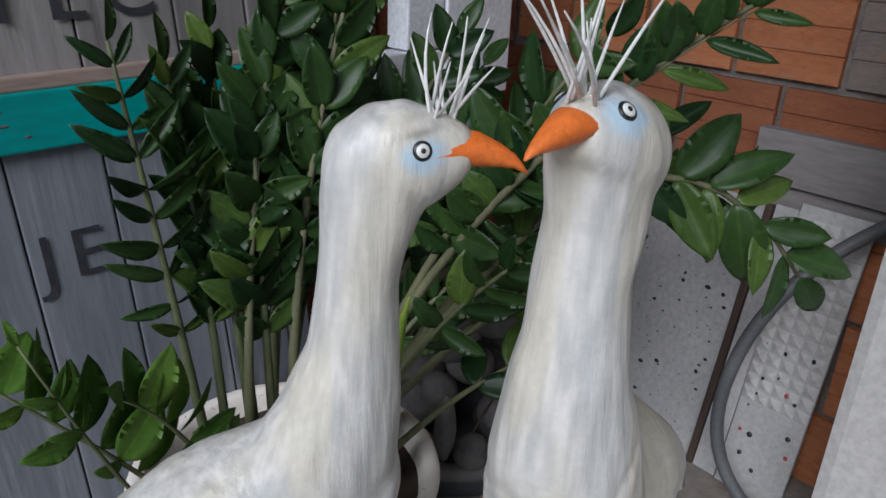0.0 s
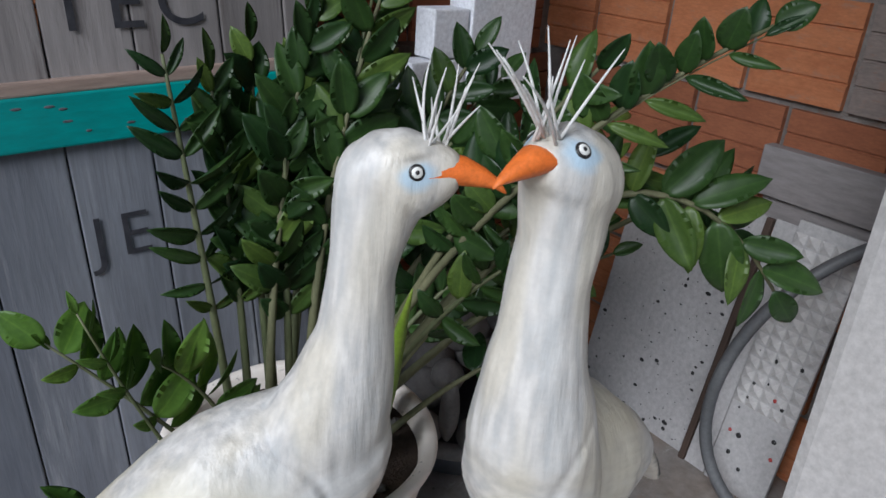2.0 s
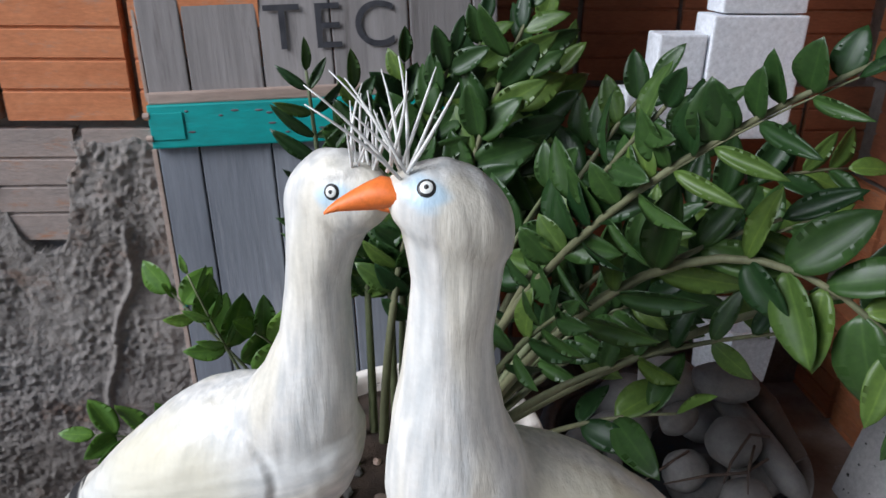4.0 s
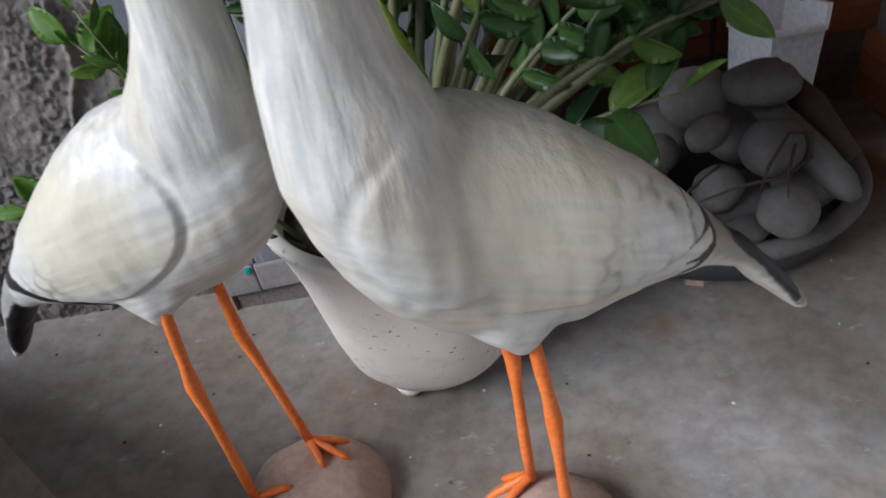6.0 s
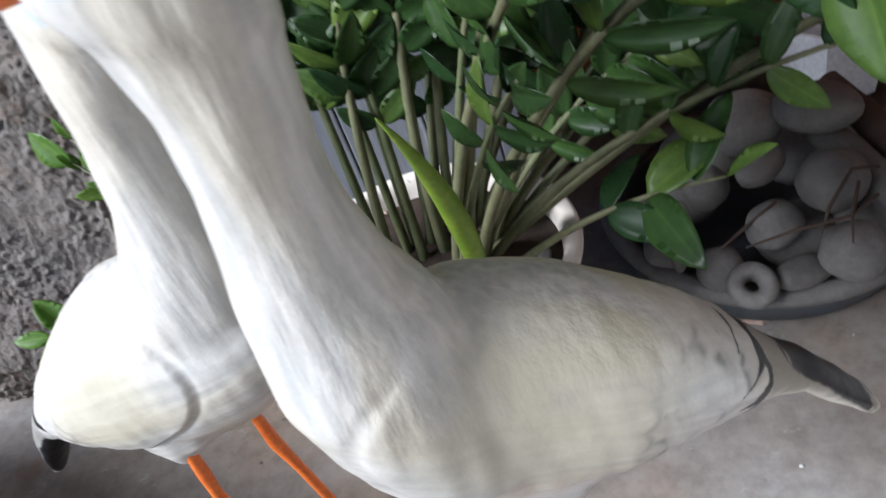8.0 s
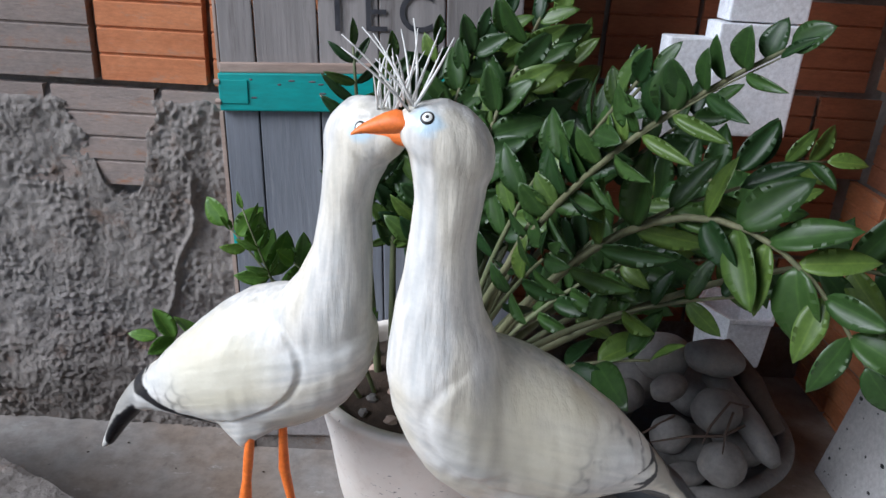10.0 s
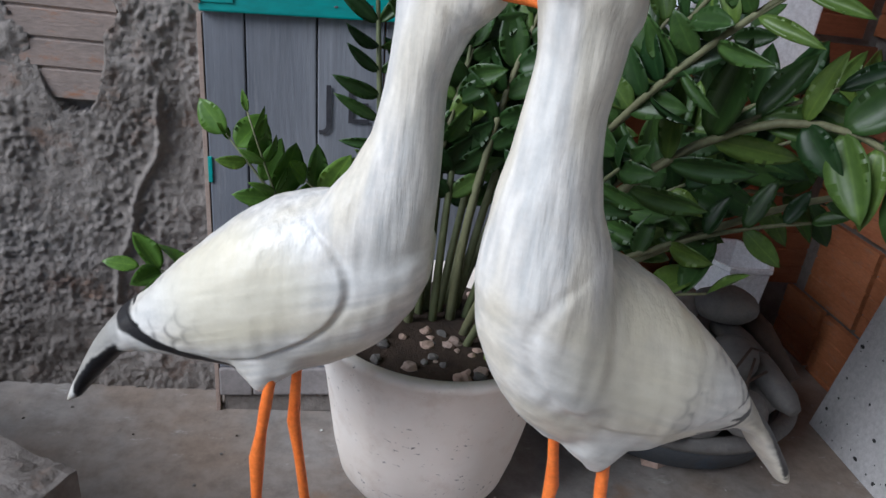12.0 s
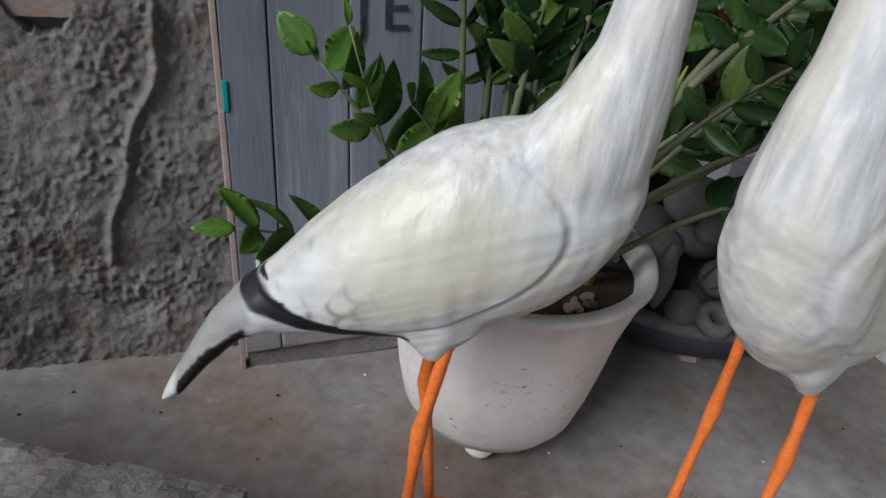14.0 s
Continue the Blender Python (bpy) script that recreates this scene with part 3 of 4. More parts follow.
build_bird(
    (-0.022, 0.586), (0.968, -0.252),
    [(0.0, 0.298, 0.290, 0.006), (0.02, 0.342, 0.303, 0.018), (0.05, 0.402, 0.346, 0.025), (0.083, 0.446, 0.383, 0.030), (0.11, 0.470, 0.393, 0.036), (0.148, 0.513, 0.398, 0.050),
     (0.186, 0.552, 0.399, 0.061), (0.22, 0.584, 0.400, 0.067), (0.258, 0.611, 0.401, 0.071), (0.295, 0.625, 0.408, 0.068), (0.33, 0.632, 0.424, 0.066), (0.365, 0.632, 0.447, 0.060),
     (0.395, 0.628, 0.476, 0.051), (0.418, 0.615, 0.515, 0.038), (0.430, 0.600, 0.550, 0.022)],
    [(0.49, 0.28, 0.380, -0.006, 0.046), (0.52, 0.284, 0.407, -0.009, 0.049), (0.55, 0.288, 0.419, -0.011, 0.049), (0.60, 0.300, 0.428, -0.014, 0.046), (0.633, 0.318, 0.429, -0.016, 0.042), (0.66, 0.338, 0.429, -0.016, 0.038), (0.70, 0.358, 0.427, -0.016, 0.034),
     (0.75, 0.366, 0.424, -0.016, 0.031), (0.77, 0.368, 0.428, -0.016, 0.0325), (0.79, 0.369, 0.436, -0.015, 0.034), (0.82, 0.370, 0.450, -0.014, 0.035), (0.845, 0.377, 0.447, -0.013, 0.033)],
    [(0.0, 0.845, 0.800, 0.018), (0.008, 0.860, 0.790, 0.027), (0.03, 0.876, 0.795, 0.034), (0.053, 0.880, 0.797, 0.035), (0.076, 0.874, 0.806, 0.028), (0.092, 0.867, 0.820, 0.020), (0.102, 0.860, 0.831, 0.013)],
    (0.3755, 0.0), (0.911, -0.412),
    [(0.066, 0.846, 0.003, 0.027), (0.078, 0.847, 0.0075, 0.0262), (0.092, 0.848, 0.0128, 0.0190), (0.106, 0.847, 0.0120, 0.0128), (0.122, 0.843, 0.0082, 0.008), (0.132, 0.839, 0.005, 0.005), (0.138, 0.834, 0.003, 0.003), (0.141, 0.831, 0.001, 0.001)],
    (0.068, 0.0305, 0.852, -1),
    ((0.222, 0.510), (0.142, 0.074), 21),
    [(0.066, 0.458, 0.008), (0.092, 0.447, 0.016), (0.131, 0.434, 0.014), (0.18, 0.424, 0.010), (0.235, 0.420, 0.002)],
    [((0.085, 0.460, 0.006), (0.108, 0.462, 0.001)), ((0.100, 0.450, 0.006), (0.128, 0.449, 0.001)), ((0.150, 0.432, 0.004), (0.172, 0.437, 0.001))],
    (0.016, 0.090, -1),
    (0.078, 0.872, 0.066, 12),
    {"hips": [(0.262, -0.036, 0.392)],
     "lines": [((0.238, 0.474, 0.416), (0.224, 0.480, 0.302), (0.219, 0.492, 0.062)), ((0.262, 0.560, 0.399), (0.259, 0.568, 0.287), (0.288, 0.566, 0.072))],
     "toes": [(-50, 0.050), (-15, 0.062), (22, 0.05)]},
    (0.286, 0.517, 0.075, 0.104),
    "painted white crested bird statue with orange legs, beaks touching", stretch=1.02, lift=0.004, rise=0.006, back=-0.003)

build_bird(
    (0.886, 0.461), (-0.98, -0.197),
    [(0.0, 0.292, 0.284, 0.008), (0.02, 0.324, 0.292, 0.020), (0.05, 0.364, 0.324, 0.025), (0.08, 0.400, 0.354, 0.028), (0.102, 0.418, 0.383, 0.030), (0.134, 0.456, 0.398, 0.039), (0.148, 0.474, 0.401, 0.045),
     (0.183, 0.511, 0.402, 0.056), (0.222, 0.545, 0.398, 0.064), (0.27, 0.585, 0.386, 0.071), (0.314, 0.612, 0.390, 0.070), (0.345, 0.626, 0.399, 0.068), (0.385, 0.632, 0.424, 0.066),
     (0.42, 0.626, 0.458, 0.061), (0.446, 0.614, 0.496, 0.049), (0.464, 0.598, 0.536, 0.026)],
    [(0.49, 0.31, 0.436, 0.016, 0.061), (0.52, 0.32, 0.457, 0.018, 0.063), (0.55, 0.33, 0.469, 0.020, 0.063), (0.60, 0.350, 0.480, 0.021, 0.060), (0.64, 0.362, 0.480, 0.021, 0.053), (0.68, 0.384, 0.479, 0.022, 0.045), (0.72, 0.397, 0.475, 0.023, 0.039),
     (0.764, 0.405, 0.473, 0.022, 0.036), (0.81, 0.403, 0.473, 0.025, 0.036), (0.85, 0.401, 0.481, 0.025, 0.037), (0.875, 0.410, 0.486, 0.025, 0.034)],
    [(0.0, 0.868, 0.830, 0.018), (0.010, 0.884, 0.822, 0.028), (0.025, 0.898, 0.818, 0.037), (0.048, 0.907, 0.822, 0.038), (0.072, 0.903, 0.845, 0.031), (0.084, 0.898, 0.858, 0.021), (0.090, 0.895, 0.866, 0.013)],
    (0.400, 0.032), (1.0, -0.06),
    [(0.078, 0.884, 0.004, 0.017), (0.086, 0.884, 0.0090, 0.0165), (0.094, 0.884, 0.0112, 0.0140), (0.104, 0.882, 0.0098, 0.0108), (0.116, 0.879, 0.0068, 0.0075), (0.126, 0.876, 0.0040, 0.0044), (0.132, 0.873, 0.0022, 0.0025), (0.135, 0.871, 0.001, 0.001)],
    (0.067, 0.0325, 0.893, 1),
    ((0.292, 0.527), (0.158, 0.082), 22),
    [(0.150, 0.492, 0.0025), (0.140, 0.470, 0.0042), (0.140, 0.448, 0.0048), (0.165, 0.428, 0.004), (0.20, 0.416, 0.003), (0.25, 0.404, 0.0015)],
    [((0.146, 0.486, 0.004), (0.170, 0.484, 0.001)), ((0.141, 0.464, 0.005), (0.176, 0.458, 0.001)), ((0.148, 0.442, 0.005), (0.182, 0.439, 0.001)), ((0.185, 0.421, 0.003), (0.215, 0.428, 0.001))],
    (0.024, 0.115, 1),
    (0.080, 0.902, 0.074, 13),
    {"hips": [(0.322, 0.037, 0.385)],
     "lines": [((0.553, 0.432, 0.415), (0.575, 0.450, 0.298), (0.578, 0.459, 0.070)), ((0.590, 0.362, 0.412), (0.602, 0.362, 0.298), (0.612, 0.366, 0.070))],
     "toes": [(-52, 0.050), (-10, 0.060), (25, 0.05)]},
    (0.585, 0.402, 0.075, 0.104),
    "painted white crested bird statue with cream wings and orange legs", 0.4, 0.99, 0.013, 0.002, 0.018)


# ---- the weathered door ----
def build_door():
    door = thing("door_1", (0.098, 0.968, 0.0), "old weathered plank door with a teal rail, leaning on the wall", "door", kind="structure")
    door.matrix_basis = pose(0.098, 0.964, -0.008, -4.0, -2.6, 0)
    rnd = random.Random(5)
    edges = [0.0, 0.066, 0.180, 0.290, 0.410, 0.508, 0.548]
    for lower in (True, False):
        for a, b in zip(edges, edges[1:]):
            z0, z1 = (0.10, 0.76) if lower else (0.80, 1.55)
            off = rnd.uniform(-0.002, 0.002)
            part("plank", box(bmesh.new(), a + 0.0012, b - 0.0012, off + (0.0 if lower else 0.004), 0.024, z0, z1, 0.0025), PLANK if lower else PLANK_TOP, door)
    part("rail", box(bmesh.new(), -0.002, 0.556, -0.013, 0.022, 0.738, 0.806, 0.003), TEAL, door, "rail painted bright teal")
    part("ledge", box(bmesh.new(), 0.0, 0.550, -0.008, 0.016, 0.806, 0.824, 0.003), RAW, door, "bare brown wood ledge")
    part("edge_strip", box(bmesh.new(), -0.008, -0.0005, 0.0, 0.024, 0.0, 0.735, 0.001), RAW, door, "pale split wood edge")
    part("edge_strip", box(bmesh.new(), -0.006, -0.0005, 0.004, 0.024, 0.81, 1.55, 0.001), RAW, door, "pale split wood edge")
    part("paint_drip", box(bmesh.new(), -0.001, 0.006, -0.003, 0.002, 0.460, 0.504, 0.001), TEAL, door, "drip of teal paint")
    part("foot_batten", box(bmesh.new(), 0.0, 0.06, -0.004, 0.026, 0.042, 0.10, 0.004), GREYWOOD, door, "split batten at the foot")
    part("foot_batten", box(bmesh.new(), 0.062, 0.30, -0.006, 0.026, 0.044, 0.10, 0.004), GREYWOOD, door, "split batten at the foot")
    part("foot_batten", box(bmesh.new(), 0.302, 0.548, -0.006, 0.026, 0.046, 0.10, 0.004), GREYWOOD, door, "split batten at the foot")
    part("footing", box(bmesh.new(), 0.006, 0.542, 0.006, 0.05, 0.0, 0.046, 0.003), MORTAR, door, "strip of rough mortar under the door")
    part("hinge_plate", box(bmesh.new(), 0.0, 0.052, -0.0155, -0.013, 0.752, 0.794, 0.001), TEAL, door, "hinge plate painted over in teal")
    for z in (0.755, 0.790):
        bm = bmesh.new()
        tube(bm, [(-0.008, -0.012, z), (0.002, -0.013, z)], 0.005, 10)
        part("hinge_pin", bm, RAW, door)
    for k in range(16):
        x, z = rnd.uniform(0.03, 0.53), rnd.uniform(0.748, 0.796)
        bm = bmesh.new()
        res = bmesh.ops.create_uvsphere(bm, u_segments=8, v_segments=5, radius=1)
        bm.transform(Matrix.Translation((x, -0.0132, z)) @ Matrix.Diagonal((rnd.uniform(0.003, 0.008), 0.0008, 0.0018, 1)))
        part("nail_scar", bm, SMEAR, door)
    part("paint_smear", box(bmesh.new(), 0.028, 0.034, -0.0035, 0.001, 0.16, 0.22, 0.001, pose(0, 0, 0, 0, 0, 0)), EYEWHITE, door, "streak of white paint")
    part("paint_smear", box(bmesh.new(), 0.046, 0.056, -0.0085, -0.003, 0.085, 0.098, 0.002), TEAL, door, "dab of teal paint")
    for text, x, z, size in (("JE", 0.188, 0.570, 0.092), ("TEC", 0.188, 0.880, 0.096)):
        cu = bpy.data.curves.new("lettering", "FONT")
        cu.body, cu.size, cu.extrude, cu.space_character, cu.offset = text, size, 0.0001, 1.3, -0.0006 if text == "JE" else 0.0
        tmp = new("lettering", cu)
        dg = bpy.context.evaluated_depsgraph_get()
        me = bpy.data.meshes.new_from_object(tmp.evaluated_get(dg))
        bpy.data.objects.remove(tmp)
        me.materials.append(INK)
        ob = new("lettering", me)
        ob.parent = door
        ob.matrix_basis = pose(x, -0.0023 if z < 0.8 else 0.0017, z, 90, 0, 0)
        ob["label"] = "hand-brushed dark letters"
    return door


build_door()


# ---- the planter and its plant ----
POT_C = Vector((0.467, 0.785, 0.0))
pot = thing("plant_pot", POT_C, "chalky white round planter on small feet, scuffed", "plant pot")
bm = bmesh.new()
lathe(bm, [(0.001, 0.022), (0.100, 0.022), (0.124, 0.032), (0.142, 0.060), (0.154, 0.110), (0.164, 0.170), (0.173, 0.230), (0.186, 0.285), (0.197, 0.320), (0.203, 0.328),
           (0.201, 0.334), (0.197, 0.336), (0.186, 0.336), (0.181, 0.332), (0.178, 0.318), (0.172, 0.290), (0.160, 0.250)], 64)
for v in bm.verts:
    v.co *= 1 + 0.006 * noise.noise(v.co * 9)
part("vessel", bm, POT, pot, smooth=True)
for ang in (-118, 5, 120):
    bm = bmesh.new()
    lump(bm, (0.024, 0.024, 0.014), ang, 0.05, 2)
    bm.transform(Matrix.Translation((0.095 * math.cos(radians(ang)), 0.095 * math.sin(radians(ang)), 0.014)))
    part("foot", bm, POT, pot, smooth=True)

bm = bmesh.new()
rows = lathe(bm, [(0.001, 0.316), (0.05, 0.318), (0.10, 0.314), (0.14, 0.308), (0.176, 0.302)], 40)
for v in bm.verts:
    v.co.z += 0.006 * noise.noise(v.co * 30)
soil = part("potting_soil", bm, SOIL, smooth=True)
soil.location = POT_C
tagged(soil, "dark crumbly potting soil filling the planter", "soil")

rnd = random.Random(21)
proto = []
for k in range(5):
    bm = bmesh.new()
    lump(bm, (1.0, 0.8, 0.6), k, 0.35, 2)
    me = bpy.data.meshes.new("soil_chip")
    bm.to_mesh(me)
    bm.free()
    me.materials.append((CLAY, PEBBLE, RAW)[k % 3])
    proto.append(me)
for k in range(46):
    ang, r = rnd.uniform(0, 6.283), 0.16 * math.sqrt(rnd.random())
    if k % 2:
        ang = rnd.uniform(-2.6, -0.9)
        r = rnd.uniform(0.03, 0.160)
    ob = new("soil_chip", proto[k % 5])
    size = rnd.uniform(0.004, 0.013)
    ob.matrix_basis = Matrix.Translation(POT_C + Vector((r * math.cos(ang), r * math.sin(ang), 0.316 - 0.05 * r + 0.3 * size))) @ Euler((rnd.uniform(-0.5, 0.5), rnd.uniform(-0.5, 0.5), rnd.uniform(0, 6))).to_matrix().to_4x4() @ Matrix.Diagonal((size, size, size, 1))
    tagged(ob, "small pale chip lying on the potting soil", "chip", "chips on the soil")


def leaf_mesh(bend, fold, slim):
    """A pointed oval leaflet, one long along +y, folded on its midrib and bent."""
    bm = bmesh.new()
    rows = []
    for j in range(9):
        t = j / 8
        w = 0.25 * slim * math.sin(math.pi * t ** 0.85) ** 0.75 + 0.004
        if j == 8:
            w = 0.003
        y, drop = t, -bend * t * t
        rows.append([bm.verts.new((x * w, y, drop + fold * abs(x) ** 0.8 * w + 0.05 * w * math.sin(9 * t + 3 * x))) for x in (-1, -0.5, 0, 0.5, 1)])
    for p, q in zip(rows, rows[1:]):
        for k in range(4):
            bm.faces.new((p[k], p[k + 1], q[k + 1], q[k]))
    low = {v: bm.verts.new(v.co - Vector((0, 0, 0.002))) for v in list(bm.verts)}
    for f in list(bm.faces):
        bm.faces.new([low[v] for v in reversed(f.verts)])
    for e in [e for e in bm.edges if len(e.link_faces) == 1 and all(v in low for v in e.verts)]:
        a, b = e.verts
        bm.faces.new((a, b, low[b], low[a]))
    bmesh.ops.recalc_face_normals(bm, faces=bm.faces)
    me = bpy.data.meshes.new("leaf")
    bm.to_mesh(me)
    bm.free()
    me.polygons.foreach_set("use_smooth", [True] * len(me.polygons))
    me.materials.append(LEAF)
    return me


LEAVES = [leaf_mesh(b, f, s) for b, f, s in ((0.10, 0.42, 1.0), (0.22, 0.30, 0.95), (-0.06, 0.50, 0.9), (0.30, 0.36, 1.02), (0.14, 0.22, 0.8))]
plant = thing("potted_plant", POT_C + Vector((0, 0, 0.29)), "bushy green plant with glossy oval leaves in the planter", "plant")
PLANT_INV = Matrix.Translation(-(POT_C + Vector((0, 0, 0.29))))
leaf_rnd = random.Random(4)


def build_stem(base, mid, tip, r0, pairs, size, start=0.35, face=(0, 0, 1), woody=False, slim=1.0, spread=62, skip=0.1, sides=(-1, 1), lime=False):
    """One arching stem with paired leaflets, larger in the middle, and one at its tip."""
    pts = bezier(base, mid, tip, 14)
    bm = bmesh.new()
    tube(bm, pts, [r0 * (1 - 0.72 * k / 14) for k in range(15)], 8)
    bm.transform(PLANT_INV)
    stem = part("stem", bm, STEM_WOODY if woody else STEM, plant, smooth=True)
    up = Vector(face).normalized()
    spots = [(start + (1 - start) * (k + 0.5) / pairs * 0.97, side) for k in range(pairs) for side in sides] + [(1.0, 0)]
    for u, side in spots:
        f = u * 14
        k = min(13, int(f))
        p = pts[k].lerp(pts[k + 1], f - k)
        way = (pts[k + 1] - pts[k]).normalized()
        across = way.cross(up).normalized()
        nrm = across.cross(way).normalized()
        if side and leaf_rnd.random() < skip:
            continue
        ang = radians(spread + leaf_rnd.uniform(-22, 22)) * (1 if side else 0) * (1.15 - 0.45 * u)
        out = way * math.cos(ang) + across * (math.sin(ang) * (side or 0.2 * leaf_rnd.uniform(-1, 1))) + nrm * leaf_rnd.uniform(-0.10, 0.55)
        out.normalize()
        z = (nrm + across * leaf_rnd.uniform(-0.6, 0.6) - way * leaf_rnd.uniform(-0.2, 0.6)).normalized()
        x = out.cross(z).normalized()
        z = x.cross(out)
        grow = size * (0.75 + 0.45 * math.sin(math.pi * min(1, (u - start) / (1 - start) * 0.85 + 0.12))) * leaf_rnd.uniform(0.85, 1.15)
        m = Matrix((x * grow * slim, out * grow, z * grow)).transposed().to_4x4()
        ob = new("leaf", leaf_rnd.choice(LEAVES))
        ob.parent = stem
        if lime:
            ob.material_slots[0].link = "OBJECT"
            ob.material_slots[0].material = LEAF_LIME
        ob.matrix_basis = PLANT_INV @ Matrix.Translation(p) @ m
    return stem


def soil_at(dx, dy):
    return (POT_C.x + dx, POT_C.y + dy, 0.285)


# upright stems by the door
build_stem(soil_at(-0.085, 0.02), (0.350, 0.81, 0.62), (0.326, 0.840, 0.880), 0.0075, 10, 0.060, 0.40, (0.3, -1, 0.25), slim=0.58, spread=70, skip=0.0)
build_stem(soil_at(-0.065, 0.03), (0.40, 0.82, 0.62), (0.385, 0.86, 0.850), 0.0075, 10, 0.062, 0.40, (0.2, -1, 0.3), slim=0.85, spread=46)
build_stem(soil_at(-0.05, 0.0), (0.42, 0.80, 0.62), (0.520, 0.86, 0.90), 0.0080, 11, 0.070, 0.42, (-0.1, -1, 0.4), True, spread=48)
build_stem(soil_at(-0.03, 0.03), (0.43, 0.83, 0.66), (0.425, 0.88, 0.800), 0.0070, 10, 0.068, 0.38, (0.1, -1, 0.3), spread=46)
build_stem(soil_at(-0.02, 0.04), (0.45, 0.86, 0.62), (0.455, 0.90, 0.880), 0.0070, 10, 0.066, 0.38, (0.1, -1, 0.2), spread=46)
build_stem(soil_at(-0.01, 0.01), (0.46, 0.82, 0.62), (0.470, 0.83, 0.785), 0.0075, 9, 0.070, 0.36, (0, -1, 0.4), spread=48)
build_stem(soil_at(0.0, 0.04), (0.50, 0.86, 0.64), (0.570, 0.93, 0.930), 0.0075, 11, 0.070, 0.36, (-0.2, -1, 0.3), spread=50)
build_stem(soil_at(0.02, 0.02), (0.48, 0.80, 0.66), (0.620, 0.84, 0.960), 0.0085, 10, 0.074, 0.42, (-0.3, -1, 0.4), True, spread=50)
build_stem(soil_at(0.01, 0.07), (0.53, 0.90, 0.60), (0.60, 0.96, 0.800), 0.0075, 9, 0.074, 0.30, (-0.2, -1, 0.3), spread=52)
build_stem(soil_at(0.03, 0.08), (0.58, 0.90, 0.60), (0.70, 0.98, 0.880), 0.0075, 10, 0.074, 0.34, (-0.2, -1, 0.3), spread=52)
# low sprigs at the door side
build_stem(soil_at(-0.10, -0.05), (0.290, 0.690, 0.46), (0.150, 0.722, 0.618), 0.0045, 9, 0.064, 0.40, (0.35, -0.9, 0.1), slim=1.25, spread=92, skip=0.0, sides=(1,), lime=True)
build_stem(soil_at(-0.10, -0.048), (0.290, 0.692, 0.455), (0.155, 0.724, 0.610), 0.0030, 3, 0.040, 0.55, (0.35, -0.9, 0.3), spread=60, skip=0.0, sides=(-1,), lime=True)
build_stem(soil_at(-0.13, -0.06), (0.250, 0.690, 0.44), (0.180, 0.700, 0.655), 0.0040, 3, 0.036, 0.70, (0.3, -0.9, 0.4), slim=0.7, lime=True)
build_stem(soil_at(-0.12, -0.08), (0.240, 0.670, 0.42), (0.060, 0.634, 0.465), 0.0040, 3, 0.056, 0.66, (0, -0.6, 0.8), slim=1.1, skip=0.0, lime=True)
build_stem(soil_at(-0.08, -0.04), (0.330, 0.720, 0.50), (0.255, 0.700, 0.570), 0.0045, 8, 0.060, 0.36, (0.3, -0.9, 0.2), slim=1.2, spread=88, skip=0.0, sides=(1,), lime=True)
# stems leaning towards the open side
build_stem(soil_at(0.03, -0.02), (0.570, 0.660, 0.74), (0.796, 0.393, 0.966), 0.0080, 18, 0.050, 0.46, (-0.55, -0.83, 0.1), True, 1.3, 80, 0.0, (-1,))
build_stem(soil_at(0.03, -0.018), (0.570, 0.662, 0.735), (0.790, 0.397, 0.955), 0.0030, 9, 0.064, 0.46, (-0.55, -0.83, 0.3), True, 0.5, 80, 0.1, (1,))
build_stem(soil_at(0.05, -0.02), (0.570, 0.680, 0.66), (0.690, 0.520, 0.905), 0.0080, 5, 0.068, 0.55, (-0.4, -0.6, 0.6), True, 1.0)
build_stem(soil_at(0.06, -0.01), (0.600, 0.620, 0.66), (0.850, 0.560, 0.775), 0.0080, 5, 0.098, 0.50, (0, -0.9, 0.4), True, 0.72, 50)
build_stem(soil_at(0.06, 0.0), (0.760, 0.560, 0.980), (0.970, 0.400, 0.620), 0.0085, 6, 0.084, 0.58, (-0.6, -0.7, 0.4), True, 1.0, 62, 0.0)
build_stem(soil_at(0.07, 0.0), (0.680, 0.720, 0.52), (0.930, 0.640, 0.585), 0.0080, 5, 0.066, 0.50, (0, -0.8, 0.6), True, 0.9, 60, 0.2)
build_stem(soil_at(0.08, 0.03), (0.640, 0.780, 0.56), (0.820, 0.780, 0.680), 0.0080, 6, 0.070, 0.45, (0, -0.8, 0.6), False, 0.9)
build_stem(soil_at(0.05, 0.05), (0.580, 0.860, 0.62), (0.740, 0.900, 0.780), 0.0085, 7, 0.074, 0.40, (-0.1, -0.8, 0.6))
build_stem(soil_at(0.03, 0.06), (0.540, 0.860, 0.66), (0.650, 0.920, 0.930), 0.0080, 8, 0.072, 0.40, (-0.2, -0.9, 0.4))
build_stem(soil_at(0.06, 0.06), (0.640, 0.860, 0.66), (0.800, 0.860, 0.860), 0.0085, 7, 0.074, 0.42, (-0.2, -0.8, 0.6), True)
build_stem(soil_at(0.08, 0.04), (0.720, 0.800, 0.56), (1.000, 0.740, 0.700), 0.0085, 7, 0.078, 0.50, (-0.1, -0.8, 0.6), True, 0.9, 62, 0.2)
build_stem(soil_at(0.07, -0.05), (0.640, 0.680, 0.44), (0.800, 0.620, 0.480), 0.0065, 3, 0.085, 0.55, (0, -0.4, 1), True)
build_stem(soil_at(0.03, -0.05), (0.560, 0.680, 0.54), (0.620, 0.540, 0.680), 0.0070, 5, 0.052, 0.55, (-0.2, -0.8, 0.5))
